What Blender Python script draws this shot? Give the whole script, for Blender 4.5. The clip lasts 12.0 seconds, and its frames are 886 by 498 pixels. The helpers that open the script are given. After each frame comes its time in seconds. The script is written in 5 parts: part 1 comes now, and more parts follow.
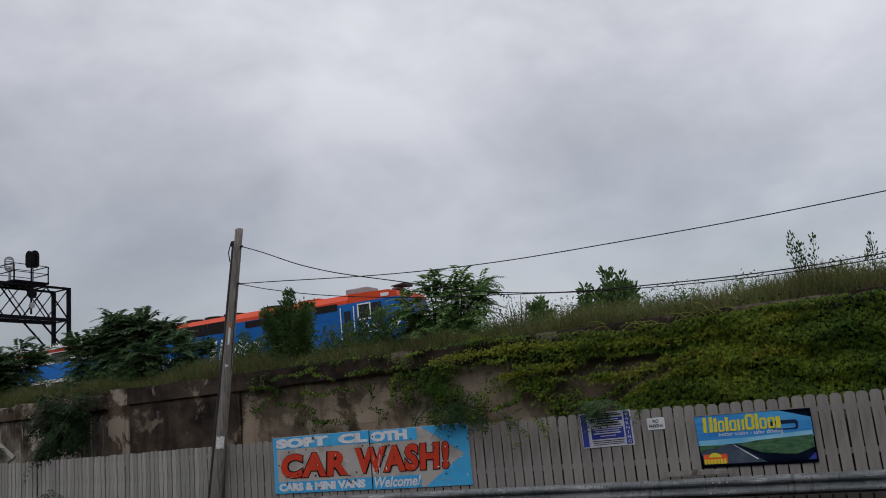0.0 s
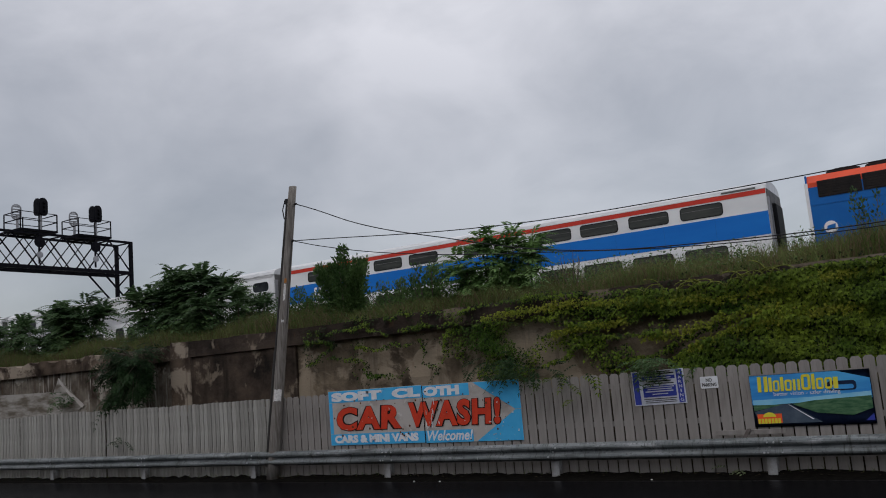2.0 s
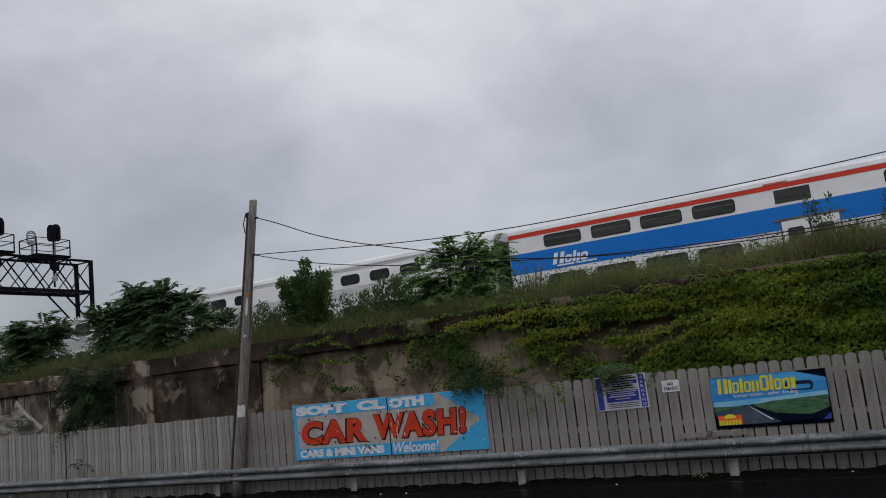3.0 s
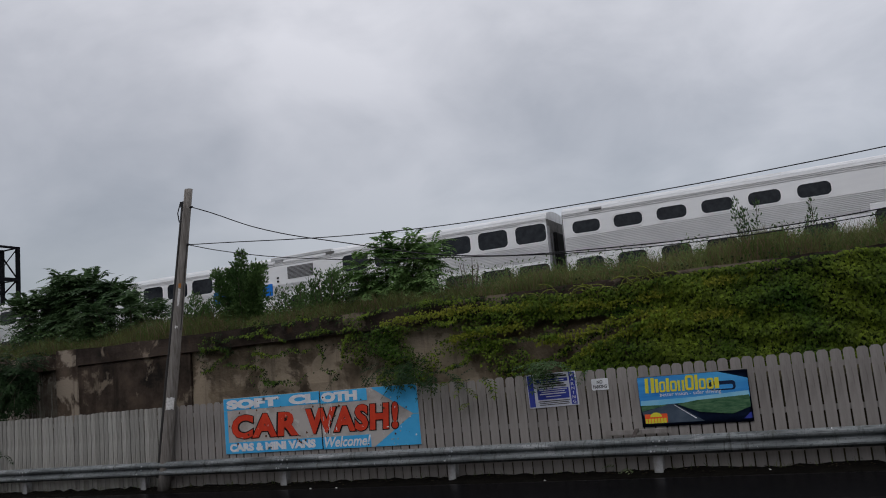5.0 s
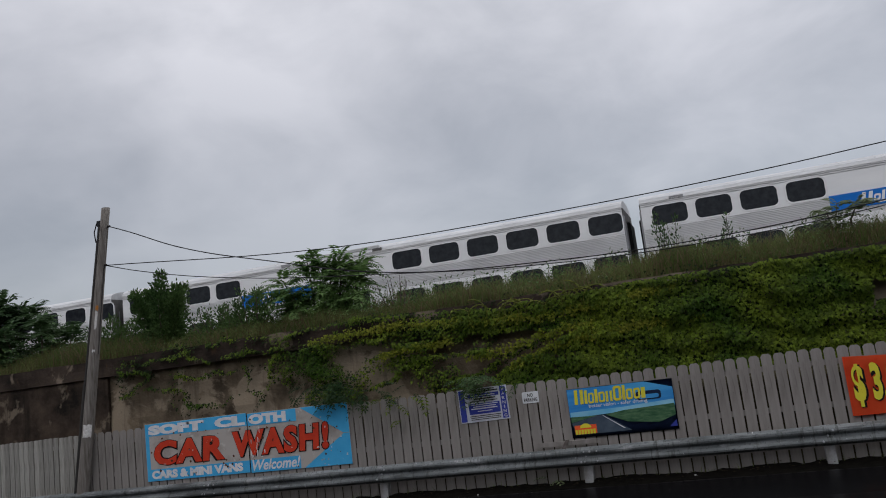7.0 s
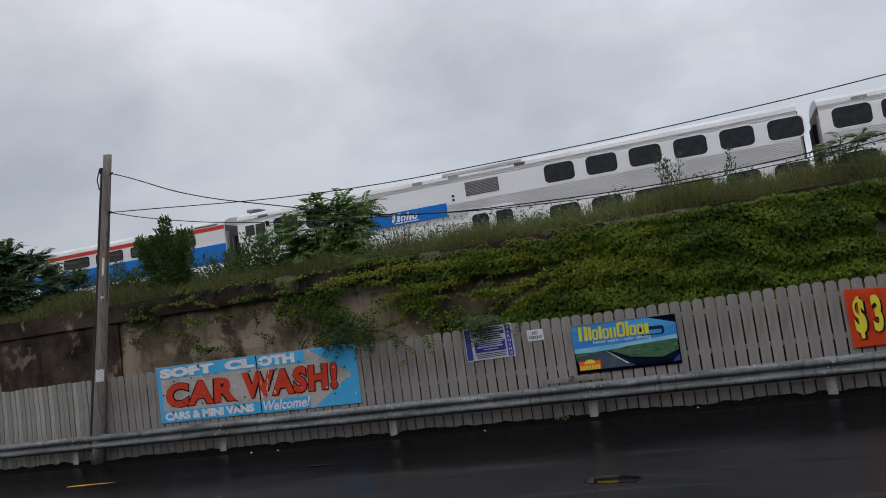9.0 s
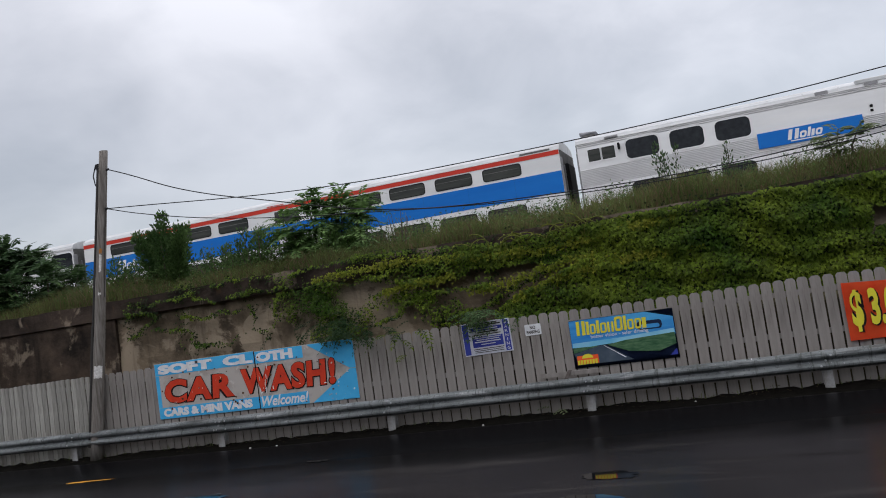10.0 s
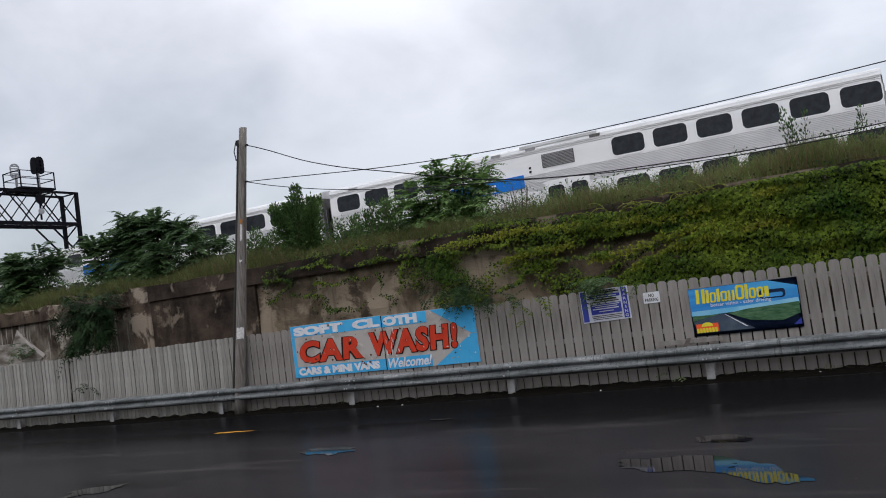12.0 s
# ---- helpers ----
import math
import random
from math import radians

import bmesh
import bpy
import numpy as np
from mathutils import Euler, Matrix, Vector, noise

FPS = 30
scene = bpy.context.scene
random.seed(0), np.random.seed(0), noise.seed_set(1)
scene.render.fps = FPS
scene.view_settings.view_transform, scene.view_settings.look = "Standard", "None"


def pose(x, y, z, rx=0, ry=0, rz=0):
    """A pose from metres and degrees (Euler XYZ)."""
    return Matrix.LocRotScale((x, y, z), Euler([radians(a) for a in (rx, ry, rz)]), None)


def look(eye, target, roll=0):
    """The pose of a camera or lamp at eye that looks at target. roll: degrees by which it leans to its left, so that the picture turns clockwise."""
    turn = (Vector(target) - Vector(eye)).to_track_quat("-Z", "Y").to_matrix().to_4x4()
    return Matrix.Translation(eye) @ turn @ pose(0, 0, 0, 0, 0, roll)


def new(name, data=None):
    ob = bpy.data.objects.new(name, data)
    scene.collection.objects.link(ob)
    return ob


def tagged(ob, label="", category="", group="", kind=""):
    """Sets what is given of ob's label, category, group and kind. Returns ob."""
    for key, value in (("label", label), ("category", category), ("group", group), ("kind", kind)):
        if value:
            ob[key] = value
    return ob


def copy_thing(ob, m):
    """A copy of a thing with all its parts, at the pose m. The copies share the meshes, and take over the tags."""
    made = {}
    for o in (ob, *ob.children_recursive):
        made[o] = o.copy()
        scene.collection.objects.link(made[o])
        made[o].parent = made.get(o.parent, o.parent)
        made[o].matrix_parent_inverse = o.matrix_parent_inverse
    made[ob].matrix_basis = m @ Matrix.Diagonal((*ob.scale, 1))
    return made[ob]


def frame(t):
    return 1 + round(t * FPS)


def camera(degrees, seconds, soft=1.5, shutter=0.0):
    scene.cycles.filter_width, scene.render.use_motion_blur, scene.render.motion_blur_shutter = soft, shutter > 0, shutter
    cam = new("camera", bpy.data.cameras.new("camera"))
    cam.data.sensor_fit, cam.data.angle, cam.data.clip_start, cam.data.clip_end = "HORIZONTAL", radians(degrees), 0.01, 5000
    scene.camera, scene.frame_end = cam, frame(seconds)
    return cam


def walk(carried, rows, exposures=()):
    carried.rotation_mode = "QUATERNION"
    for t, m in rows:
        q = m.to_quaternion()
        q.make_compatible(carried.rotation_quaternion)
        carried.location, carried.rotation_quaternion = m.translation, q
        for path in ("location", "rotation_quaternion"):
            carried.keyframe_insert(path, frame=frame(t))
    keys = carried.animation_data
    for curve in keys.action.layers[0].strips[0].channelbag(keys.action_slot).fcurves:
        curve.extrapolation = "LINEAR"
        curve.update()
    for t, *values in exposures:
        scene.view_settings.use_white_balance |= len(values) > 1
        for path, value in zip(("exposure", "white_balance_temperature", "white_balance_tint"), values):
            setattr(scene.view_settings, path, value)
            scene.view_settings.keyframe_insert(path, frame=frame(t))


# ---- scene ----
cam = camera(56.4, 12.0, soft=1.0)
PATH = [
    (0, (14.031, -14.368, 2.007), (13.147, -12.616, 2.396), -5.4),
    (0.5, (14.157, -14.335, 2.036), (13.208, -12.604, 2.358), -5.2),
    (1, (14.169, -14.333, 2.055), (13.174, -12.621, 2.329), -4.8),
    (1.5, (14.158, -14.345, 2.079), (13.117, -12.655, 2.329), -4.4),
    (2, (14.076, -14.386, 2.12), (13.064, -12.685, 2.405), -4.9),
    (2.5, (14.095, -14.363, 2.118), (13.103, -12.651, 2.409), -6.5),
    (3, (14.155, -14.347, 2.066), (13.217, -12.608, 2.373), -6.4),
    (3.2, (14.175, -14.35, 2.054), (13.294, -12.58, 2.358), -6.8),
    (4.8, (14.255, -14.318, 2.015), (13.439, -12.516, 2.31), -5.3),
    (5, (14.227, -14.326, 2.009), (13.414, -12.522, 2.297), -5.4),
    (5.5, (14.165, -14.383, 1.996), (13.382, -12.564, 2.274), -5.5),
    (6, (14.134, -14.389, 2.064), (13.417, -12.535, 2.289), -6.2),
    (6.5, (14.03, -14.415, 2.029), (13.403, -12.534, 2.286), -7.6),
    (7, (14.033, -14.422, 1.997), (13.409, -12.548, 2.307), -7.0),
    (7.5, (14.032, -14.453, 1.926), (13.421, -12.561, 2.141), -6.5),
    (7.7, (14.012, -14.447, 1.929), (13.375, -12.561, 2.118), -6.2),
    (9.3, (14.015, -14.498, 2.01), (13.371, -12.611, 2.164), -8.4),
    (9.5, (14.011, -14.493, 2.021), (13.379, -12.599, 2.147), -8.4),
    (10, (14.042, -14.475, 2.075), (13.391, -12.59, 2.222), -8.3),
    (10.5, (14.151, -14.41, 2.138), (13.426, -12.556, 2.327), -9.1),
    (11, (14.211, -14.541, 1.995), (13.265, -12.792, 2.211), -6.9),
    (11.5, (14.266, -14.621, 2.058), (13.27, -12.888, 2.135), -10.2),
    (12, (14.31, -14.857, 1.949), (13.375, -13.093, 2.073), -7.7),
]
walk(cam, [(t, look(eye, target, roll)) for t, eye, target, roll in PATH],
     exposures=((0, -0.54), (0.5, -0.60), (1.5, -0.60), (2.0, -0.54), (3.2, -0.54), (4.8, -0.57), (7.7, -0.57), (9.3, -0.28), (10, -0.13), (10.5, -0.06), (11, -0.12), (11.5, -0.04), (12, 0.05)))

# ---------------------------------------------------------------- light
world = bpy.data.worlds.new("overcast_sky")
scene.world = world
world.use_nodes = True
wt = world.node_tree
wt.nodes.clear()


def wn(kind, **kw):
    n = wt.nodes.new(kind)
    for k, v in kw.items():
        n.inputs[k].default_value = v
    return n


sky = wt.nodes.new("ShaderNodeTexSky")
sky.sky_type = "NISHITA"
sky.sun_disc = False
sky.sun_elevation, sky.sun_rotation = radians(58), radians(200)
coord = wt.nodes.new("ShaderNodeTexCoord")
mapping = wn("ShaderNodeMapping", Scale=(1.0, 1.0, 1.7), Location=(0.35, 0.1, 0.2))
big = wn("ShaderNodeTexNoise", Scale=1.7, Detail=4.0, Roughness=0.5, Distortion=0.35)
fine = wn("ShaderNodeTexNoise", Scale=5.5, Detail=5.0, Roughness=0.55, Distortion=0.3)
blend = wt.nodes.new("ShaderNodeMix")
blend.data_type = "FLOAT"
blend.inputs[0].default_value = 0.3
ramp = wt.nodes.new("ShaderNodeValToRGB")
ramp.color_ramp.elements[0].position, ramp.color_ramp.elements[0].color = 0.38, (0.424, 0.421, 0.437, 1)
ramp.color_ramp.elements[1].position, ramp.color_ramp.elements[1].color = 0.63, (0.815, 0.796, 0.818, 1)
sep = wt.nodes.new("ShaderNodeSeparateXYZ")
# an overcast sky is about three times brighter overhead than near the horizon
lift = wt.nodes.new("ShaderNodeValToRGB")
for k, (pos, v) in enumerate(((0.0, 0.215), (0.16, 0.225), (0.28, 0.285), (0.42, 0.41), (1.0, 0.66))):
    e = lift.color_ramp.elements[k] if k < 2 else lift.color_ramp.elements.new(pos)
    e.position, e.color = pos, (v, v, v, 1)
gain = wt.nodes.new("ShaderNodeMath")
gain.operation = "MULTIPLY"
gain.inputs[1].default_value = 3.0
# the cloud is thinner, and so brighter, towards +x
side = wt.nodes.new("ShaderNodeMapRange")
for k, v in (("From Min", -0.7), ("From Max", 0.5), ("To Min", 0.95), ("To Max", 1.38)):
    side.inputs[k].default_value = v
lean = wt.nodes.new("ShaderNodeMath")
lean.operation = "MULTIPLY"
clouds = wt.nodes.new("ShaderNodeBackground")
clear = wt.nodes.new("ShaderNodeBackground")
clear.inputs["Strength"].default_value = 0.05
both = wt.nodes.new("ShaderNodeAddShader")
wout = wt.nodes.new("ShaderNodeOutputWorld")
for a, b in ((coord.outputs["Generated"], mapping.inputs["Vector"]), (mapping.outputs[0], big.inputs["Vector"]), (mapping.outputs[0], fine.inputs["Vector"]),
             (big.outputs["Fac"], blend.inputs[2]), (fine.outputs["Fac"], blend.inputs[3]), (blend.outputs[0], ramp.inputs["Fac"]),
             (coord.outputs["Generated"], sep.inputs[0]), (sep.outputs["Z"], lift.inputs["Fac"]), (ramp.outputs["Color"], clouds.inputs["Color"]),
             (lift.outputs["Color"], gain.inputs[0]), (gain.outputs[0], lean.inputs[0]), (sep.outputs["X"], side.inputs["Value"]), (side.outputs[0], lean.inputs[1]), (lean.outputs[0], clouds.inputs["Strength"]), (sky.outputs[0], clear.inputs["Color"]), (clouds.outputs[0], both.inputs[0]),
             (clear.outputs[0], both.inputs[1]), (both.outputs[0], wout.inputs["Surface"])):
    wt.links.new(a, b)

sun = new("sun", bpy.data.lights.new("sun", "SUN"))
sun.data.energy, sun.data.angle, sun.data.color = 0.42, radians(40), (1.0, 0.97, 0.93)
sun.matrix_world = look((0, -30, 50), (8, 0, 0))

# ---------------------------------------------------------------- materials


def mat(name, c1, c2=None, rough=0.7, scale=4.0, metal=0.0, bump=0.15, stretch=(1, 1, 1), vary=0.0, lo=0.35, hi=0.65, spec=0.22, rvar=0.12, fine_scale=40.0, detail=6.0):
    """A surface with a large stain pattern from c1 to c2, fine grain in relief and gloss, and an even change from piece to piece."""
    m = bpy.data.materials.new(name)
    m.use_nodes = True
    nt = m.node_tree
    p = nt.nodes["Principled BSDF"]
    c2 = c2 or tuple(v * 0.8 for v in c1)
    tc = nt.nodes.new("ShaderNodeTexCoord")
    mp = nt.nodes.new("ShaderNodeMapping")
    mp.inputs["Scale"].default_value = stretch
    nt.links.new(tc.outputs["Object"], mp.inputs["Vector"])
    n1, n2 = nt.nodes.new("ShaderNodeTexNoise"), nt.nodes.new("ShaderNodeTexNoise")
    n1.inputs["Scale"].default_value, n1.inputs["Detail"].default_value, n1.inputs["Roughness"].default_value = scale, detail, 0.6
    n2.inputs["Scale"].default_value, n2.inputs["Detail"].default_value = fine_scale, 4.0
    r = nt.nodes.new("ShaderNodeValToRGB")
    r.color_ramp.elements[0].position, r.color_ramp.elements[0].color = lo, (*c1, 1)
    r.color_ramp.elements[1].position, r.color_ramp.elements[1].color = hi, (*c2, 1)
    nt.links.new(mp.outputs[0], n1.inputs["Vector"])
    nt.links.new(mp.outputs[0], n2.inputs["Vector"])
    nt.links.new(n1.outputs["Fac"], r.inputs["Fac"])
    out = r.outputs["Color"]
    if vary:
        oi = nt.nodes.new("ShaderNodeObjectInfo")
        geo = nt.nodes.new("ShaderNodeNewGeometry")
        add = nt.nodes.new("ShaderNodeMath")
        add.operation = "ADD"
        fr = nt.nodes.new("ShaderNodeMath")
        fr.operation = "FRACT"
        mr = nt.nodes.new("ShaderNodeMapRange")
        mr.inputs["To Min"].default_value, mr.inputs["To Max"].default_value = 1 - vary, 1 + vary
        hs = nt.nodes.new("ShaderNodeHueSaturation")
        nt.links.new(oi.outputs["Random"], add.inputs[0])
        nt.links.new(geo.outputs["Random Per Island"], add.inputs[1])
        nt.links.new(add.outputs[0], fr.inputs[0])
        nt.links.new(fr.outputs[0], mr.inputs["Value"])
        nt.links.new(mr.outputs[0], hs.inputs["Value"])
        nt.links.new(out, hs.inputs["Color"])
        out = hs.outputs["Color"]
    nt.links.new(out, p.inputs["Base Color"])
    rr = nt.nodes.new("ShaderNodeMapRange")
    rr.inputs["To Min"].default_value, rr.inputs["To Max"].default_value = max(0.0, rough - rvar), min(1.0, rough + rvar)
    nt.links.new(n2.outputs["Fac"], rr.inputs["Value"])
    nt.links.new(rr.outputs[0], p.inputs["Roughness"])
    p.inputs["Metallic"].default_value = metal
    p.inputs["Specular IOR Level"].default_value = spec
    if bump:
        b = nt.nodes.new("ShaderNodeBump")
        b.inputs["Strength"].default_value, b.inputs["Distance"].default_value = bump, 0.02
        nt.links.new(n2.outputs["Fac"], b.inputs["Height"])
        nt.links.new(b.outputs[0], p.inputs["Normal"])
    return m


def overlay(m, colour, size, scale, lo, hi, distort=0.2, detail=9.0):
    """Lays stains, flakes or runs of another colour over a surface, by a noise of its own."""
    nt = m.node_tree
    p = nt.nodes["Principled BSDF"]
    below = p.inputs["Base Color"].links[0].from_socket
    tc = nt.nodes.new("ShaderNodeTexCoord")
    mp = nt.nodes.new("ShaderNodeMapping")
    mp.inputs["Scale"].default_value = size
    mp.inputs["Location"].default_value = (scale * 3.7, hi * 11, lo * 7)
    n = nt.nodes.new("ShaderNodeTexNoise")
    n.inputs["Scale"].default_value, n.inputs["Detail"].default_value, n.inputs["Roughness"].default_value, n.inputs["Distortion"].default_value = scale, detail, 0.62, distort
    r = nt.nodes.new("ShaderNodeMapRange")
    r.inputs["From Min"].default_value, r.inputs["From Max"].default_value = lo, hi
    x = nt.nodes.new("ShaderNodeMix")
    x.data_type = "RGBA"
    x.inputs[7].default_value = (*colour, 1)
    nt.links.new(tc.outputs["Object"], mp.inputs["Vector"])
    nt.links.new(mp.outputs[0], n.inputs["Vector"])
    nt.links.new(n.outputs["Fac"], r.inputs["Value"])
    nt.links.new(r.outputs[0], x.inputs[0])
    nt.links.new(below, x.inputs[6])
    nt.links.new(x.outputs[2], p.inputs["Base Color"])


def weathered(name, dark, mid, light, cut):
    """Old concrete: a mottled ground, pale patches where the skin has come off, and dark runs down the face."""
    m = mat(name, dark, mid, rough=0.9, scale=1.4, lo=0.36, hi=0.62, bump=0.8, fine_scale=16, detail=10, spec=0.15)
    overlay(m, light, (1.0, 1.0, 1.1), 0.85, cut, cut + 0.05, 0.4)
    overlay(m, dark, (2.2, 1.0, 0.22), 1.3, 0.54, 0.76, 0.2)
    overlay(m, tuple(0.5 * (a + b) for a, b in zip(mid, (0.20, 0.095, 0.03))), (1.2, 1.0, 0.5), 1.7, 0.66, 0.80, 0.3)
    return m


def leafy(name, c1, c2, vary=0.35):
    m = mat(name, c1, c2, rough=0.5, scale=0.9, bump=0, vary=vary, spec=0.12)
    p = m.node_tree.nodes["Principled BSDF"]
    # daylight passes through thin leaves
    nt = m.node_tree
    thin, both_ = nt.nodes.new("ShaderNodeBsdfTranslucent"), nt.nodes.new("ShaderNodeMixShader")
    both_.inputs[0].default_value = 0.32
    nt.links.new(p.inputs["Base Color"].links[0].from_socket, thin.inputs["Color"])
    nt.links.new(p.outputs[0], both_.inputs[1])
    nt.links.new(thin.outputs[0], both_.inputs[2])
    nt.links.new(both_.outputs[0], nt.nodes["Material Output"].inputs["Surface"])
    return m


ASPHALT = mat("damp_asphalt", (0.011, 0.0102, 0.0118), (0.021, 0.0196, 0.022), rough=0.25, scale=0.35, bump=0.03, fine_scale=45, rvar=0.06, spec=0.037, stretch=(0.5, 1, 1))
# wet dirt, with the shadow line under the fence put into its colour
SHADED_DIRT = mat("shaded_wet_dirt", (0.0028, 0.0026, 0.0022), (0.008, 0.0072, 0.0058), rough=0.95, scale=9.0, bump=0.8, spec=0.03)
DEAD_LEAF = mat("dead_leaves", (0.03, 0.025, 0.014), (0.07, 0.05, 0.025), rough=0.85, scale=3, bump=0, vary=0.5)
WATER = mat("puddle_water", (0.008, 0.008, 0.009), rough=0.04, bump=0, rvar=0.02, spec=0.6)
BOARD = mat("weathered_board", (0.222, 0.204, 0.189), (0.325, 0.303, 0.284), rough=0.8, scale=2.2, stretch=(3, 3, 0.5), vary=0.10, bump=0.25)
BOARD_PALE = mat("pale_board", (0.24, 0.232, 0.21), (0.385, 0.375, 0.345), rough=0.8, scale=3, stretch=(6, 6, 0.7), vary=0.2, bump=0.4)
STRINGER = mat("fence_stringer", (0.12, 0.10, 0.09), (0.18, 0.16, 0.15), rough=0.85, scale=4, stretch=(0.6, 5, 5))
STEEL = mat("galvanised_steel", (0.125, 0.138, 0.142), (0.25, 0.268, 0.272), rough=0.5, scale=2.6, metal=0.25, bump=0.2, stretch=(0.5, 2, 2), detail=9)
POST_STEEL = mat("post_steel", (0.46, 0.47, 0.48), (0.26, 0.25, 0.24), rough=0.55, scale=5, metal=0.3)
SCUFF = mat("scuffed_zinc", (0.55, 0.56, 0.58), (0.38, 0.39, 0.40), rough=0.5, scale=9, metal=0.3)
overlay(STEEL, (0.42, 0.43, 0.44), (0.5, 1, 1.4), 3.0, 0.60, 0.70)
overlay(STEEL, (0.60, 0.61, 0.62), (3.0, 1, 1.0), 8.0, 0.66, 0.70)
overlay(STEEL, (0.075, 0.085, 0.085), (1.5, 1, 2.0), 12.0, 0.56, 0.68)
overlay(STEEL, (0.05, 0.053, 0.052), (0.3, 1, 3.0), 4.0, 0.54, 0.72)
overlay(STEEL, (0.09, 0.098, 0.092), (5.0, 1, 0.8), 3.0, 0.54, 0.66)
CONCRETE = weathered("stained_concrete", (0.066, 0.051, 0.036), (0.220, 0.172, 0.119), (0.31, 0.252, 0.185), 0.49)
CONCRETE_DARK = weathered("sooty_concrete", (0.014, 0.011, 0.009), (0.080, 0.058, 0.043), (0.18, 0.145, 0.108), 0.56)
CONCRETE_PALE = weathered("pale_concrete", (0.040, 0.027, 0.019), (0.19, 0.165, 0.132), (0.33, 0.30, 0.255), 0.52)
COPING = weathered("coping_concrete", (0.017, 0.013, 0.011), (0.068, 0.050, 0.039), (0.22, 0.176, 0.132), 0.56)
COPING_PALE = weathered("crumbled_coping", (0.020, 0.013, 0.010), (0.115, 0.085, 0.062), (0.30, 0.25, 0.195), 0.52)
GRAFFITI = mat("faded_white_paint", (0.36, 0.34, 0.31), (0.13, 0.11, 0.085), rough=0.85, scale=2, lo=0.40, hi=0.60, stretch=(0.6, 1, 2.2), detail=10)
SOIL = mat("bank_soil", (0.035, 0.030, 0.018), (0.07, 0.06, 0.03), rough=0.95, scale=1.2, bump=0.6)
BALLAST = mat("ballast", (0.10, 0.095, 0.09), (0.2, 0.19, 0.18), rough=0.95, scale=14, bump=0.9)
GRASS = leafy("grass_blades", (0.075, 0.12, 0.03), (0.17, 0.20, 0.07))
SEED = leafy("dry_grass", (0.19, 0.135, 0.085), (0.115, 0.095, 0.045))
IVY = leafy("ivy_leaves", (0.036, 0.080, 0.007), (0.135, 0.185, 0.015), vary=0.5)
# the same ivy, darker: shade between the leaves is put into the colour
IVY_SHADED = leafy("shaded_ivy_leaves", (0.006, 0.016, 0.003), (0.022, 0.042, 0.006), vary=0.5)
VINE_PALE = leafy("young_vine", (0.20, 0.21, 0.04), (0.13, 0.17, 0.03), vary=0.3)
# young ivy with the sunlit highlight put into its colour
LIT_YOUNG_LEAF = leafy("lit_young_ivy_leaves", (0.13, 0.17, 0.012), (0.20, 0.21, 0.02), vary=0.4)
SUMAC = leafy("sumac_leaves", (0.036, 0.072, 0.030), (0.085, 0.142, 0.055), vary=0.4)
SHRUB = leafy("shrub_leaves", (0.045, 0.092, 0.028), (0.105, 0.170, 0.055), vary=0.4)
BRIGHT = leafy("bright_sumac_leaves", (0.09, 0.175, 0.05), (0.165, 0.265, 0.09), vary=0.35)
# darker copy of the sumac green: shade is put into the leaf colour
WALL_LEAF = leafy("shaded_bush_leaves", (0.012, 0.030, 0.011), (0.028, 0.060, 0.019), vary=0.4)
PALE_LEAF = leafy("pale_sapling_leaves", (0.12, 0.16, 0.075), (0.19, 0.23, 0.12), vary=0.3)
BARK = mat("bark", (0.07, 0.055, 0.04), (0.13, 0.11, 0.09), rough=0.9, scale=12)
POLE = mat("old_pole_wood", (0.13, 0.115, 0.10), (0.27, 0.25, 0.23), rough=0.85, scale=3, stretch=(7, 7, 0.5), bump=0.5)
CONDUIT = mat("dark_conduit", (0.05, 0.047, 0.045), rough=0.6)
CABLE = mat("cable_rubber", (0.018, 0.018, 0.02), rough=0.6, bump=0)
PAPER = mat("torn_paper", (0.80, 0.79, 0.77), (0.5, 0.49, 0.47), rough=0.8, scale=20)
ORANGE_TAG = mat("orange_tag", (0.55, 0.22, 0.05), rough=0.7)
BLACK_IRON = mat("black_iron", (0.003, 0.0034, 0.006), (0.009, 0.009, 0.012), rough=0.7, scale=5, spec=0.05)
GREY_IRON = mat("grey_iron", (0.22, 0.23, 0.25), (0.3, 0.3, 0.32), rough=0.6)
S_BLUE = mat("sign_sky_blue", (0.055, 0.40, 0.76), (0.08, 0.47, 0.82), rough=0.45, scale=3, bump=0.05)
S_GREY = mat("sign_bare_panel", (0.48, 0.445, 0.415), (0.31, 0.265, 0.235), rough=0.6, scale=2.6, lo=0.48, hi=0.72, detail=10)
S_RED = mat("sign_red", (0.68, 0.060, 0.024), (0.56, 0.046, 0.022), rough=0.5, scale=5, bump=0.05)
S_BLACK = mat("sign_black", (0.015, 0.012, 0.012), rough=0.5, bump=0)
S_WHITE = mat("sign_white", (0.80, 0.82, 0.84), (0.66, 0.68, 0.70), rough=0.5, scale=6, bump=0.05)
RUST = mat("rust_spots", (0.16, 0.07, 0.035), (0.07, 0.035, 0.02), rough=0.85, scale=14)
N_BLUE = mat("notice_blue", (0.035, 0.05, 0.32), (0.045, 0.065, 0.36), rough=0.5, bump=0)
N_WHITE = mat("notice_white", (0.66, 0.68, 0.74), (0.58, 0.60, 0.68), rough=0.5, bump=0)
B_NAVY = mat("banner_navy", (0.010, 0.018, 0.05), (0.016, 0.03, 0.075), rough=0.35, bump=0.05)
B_SKY = mat("banner_sky", (0.03, 0.22, 0.62), (0.10, 0.46, 0.82), rough=0.35, scale=1.2, stretch=(0.4, 1, 2.5), bump=0.05)
B_PALE = mat("banner_horizon", (0.16, 0.50, 0.75), (0.30, 0.62, 0.80), rough=0.35, scale=2, bump=0.05)
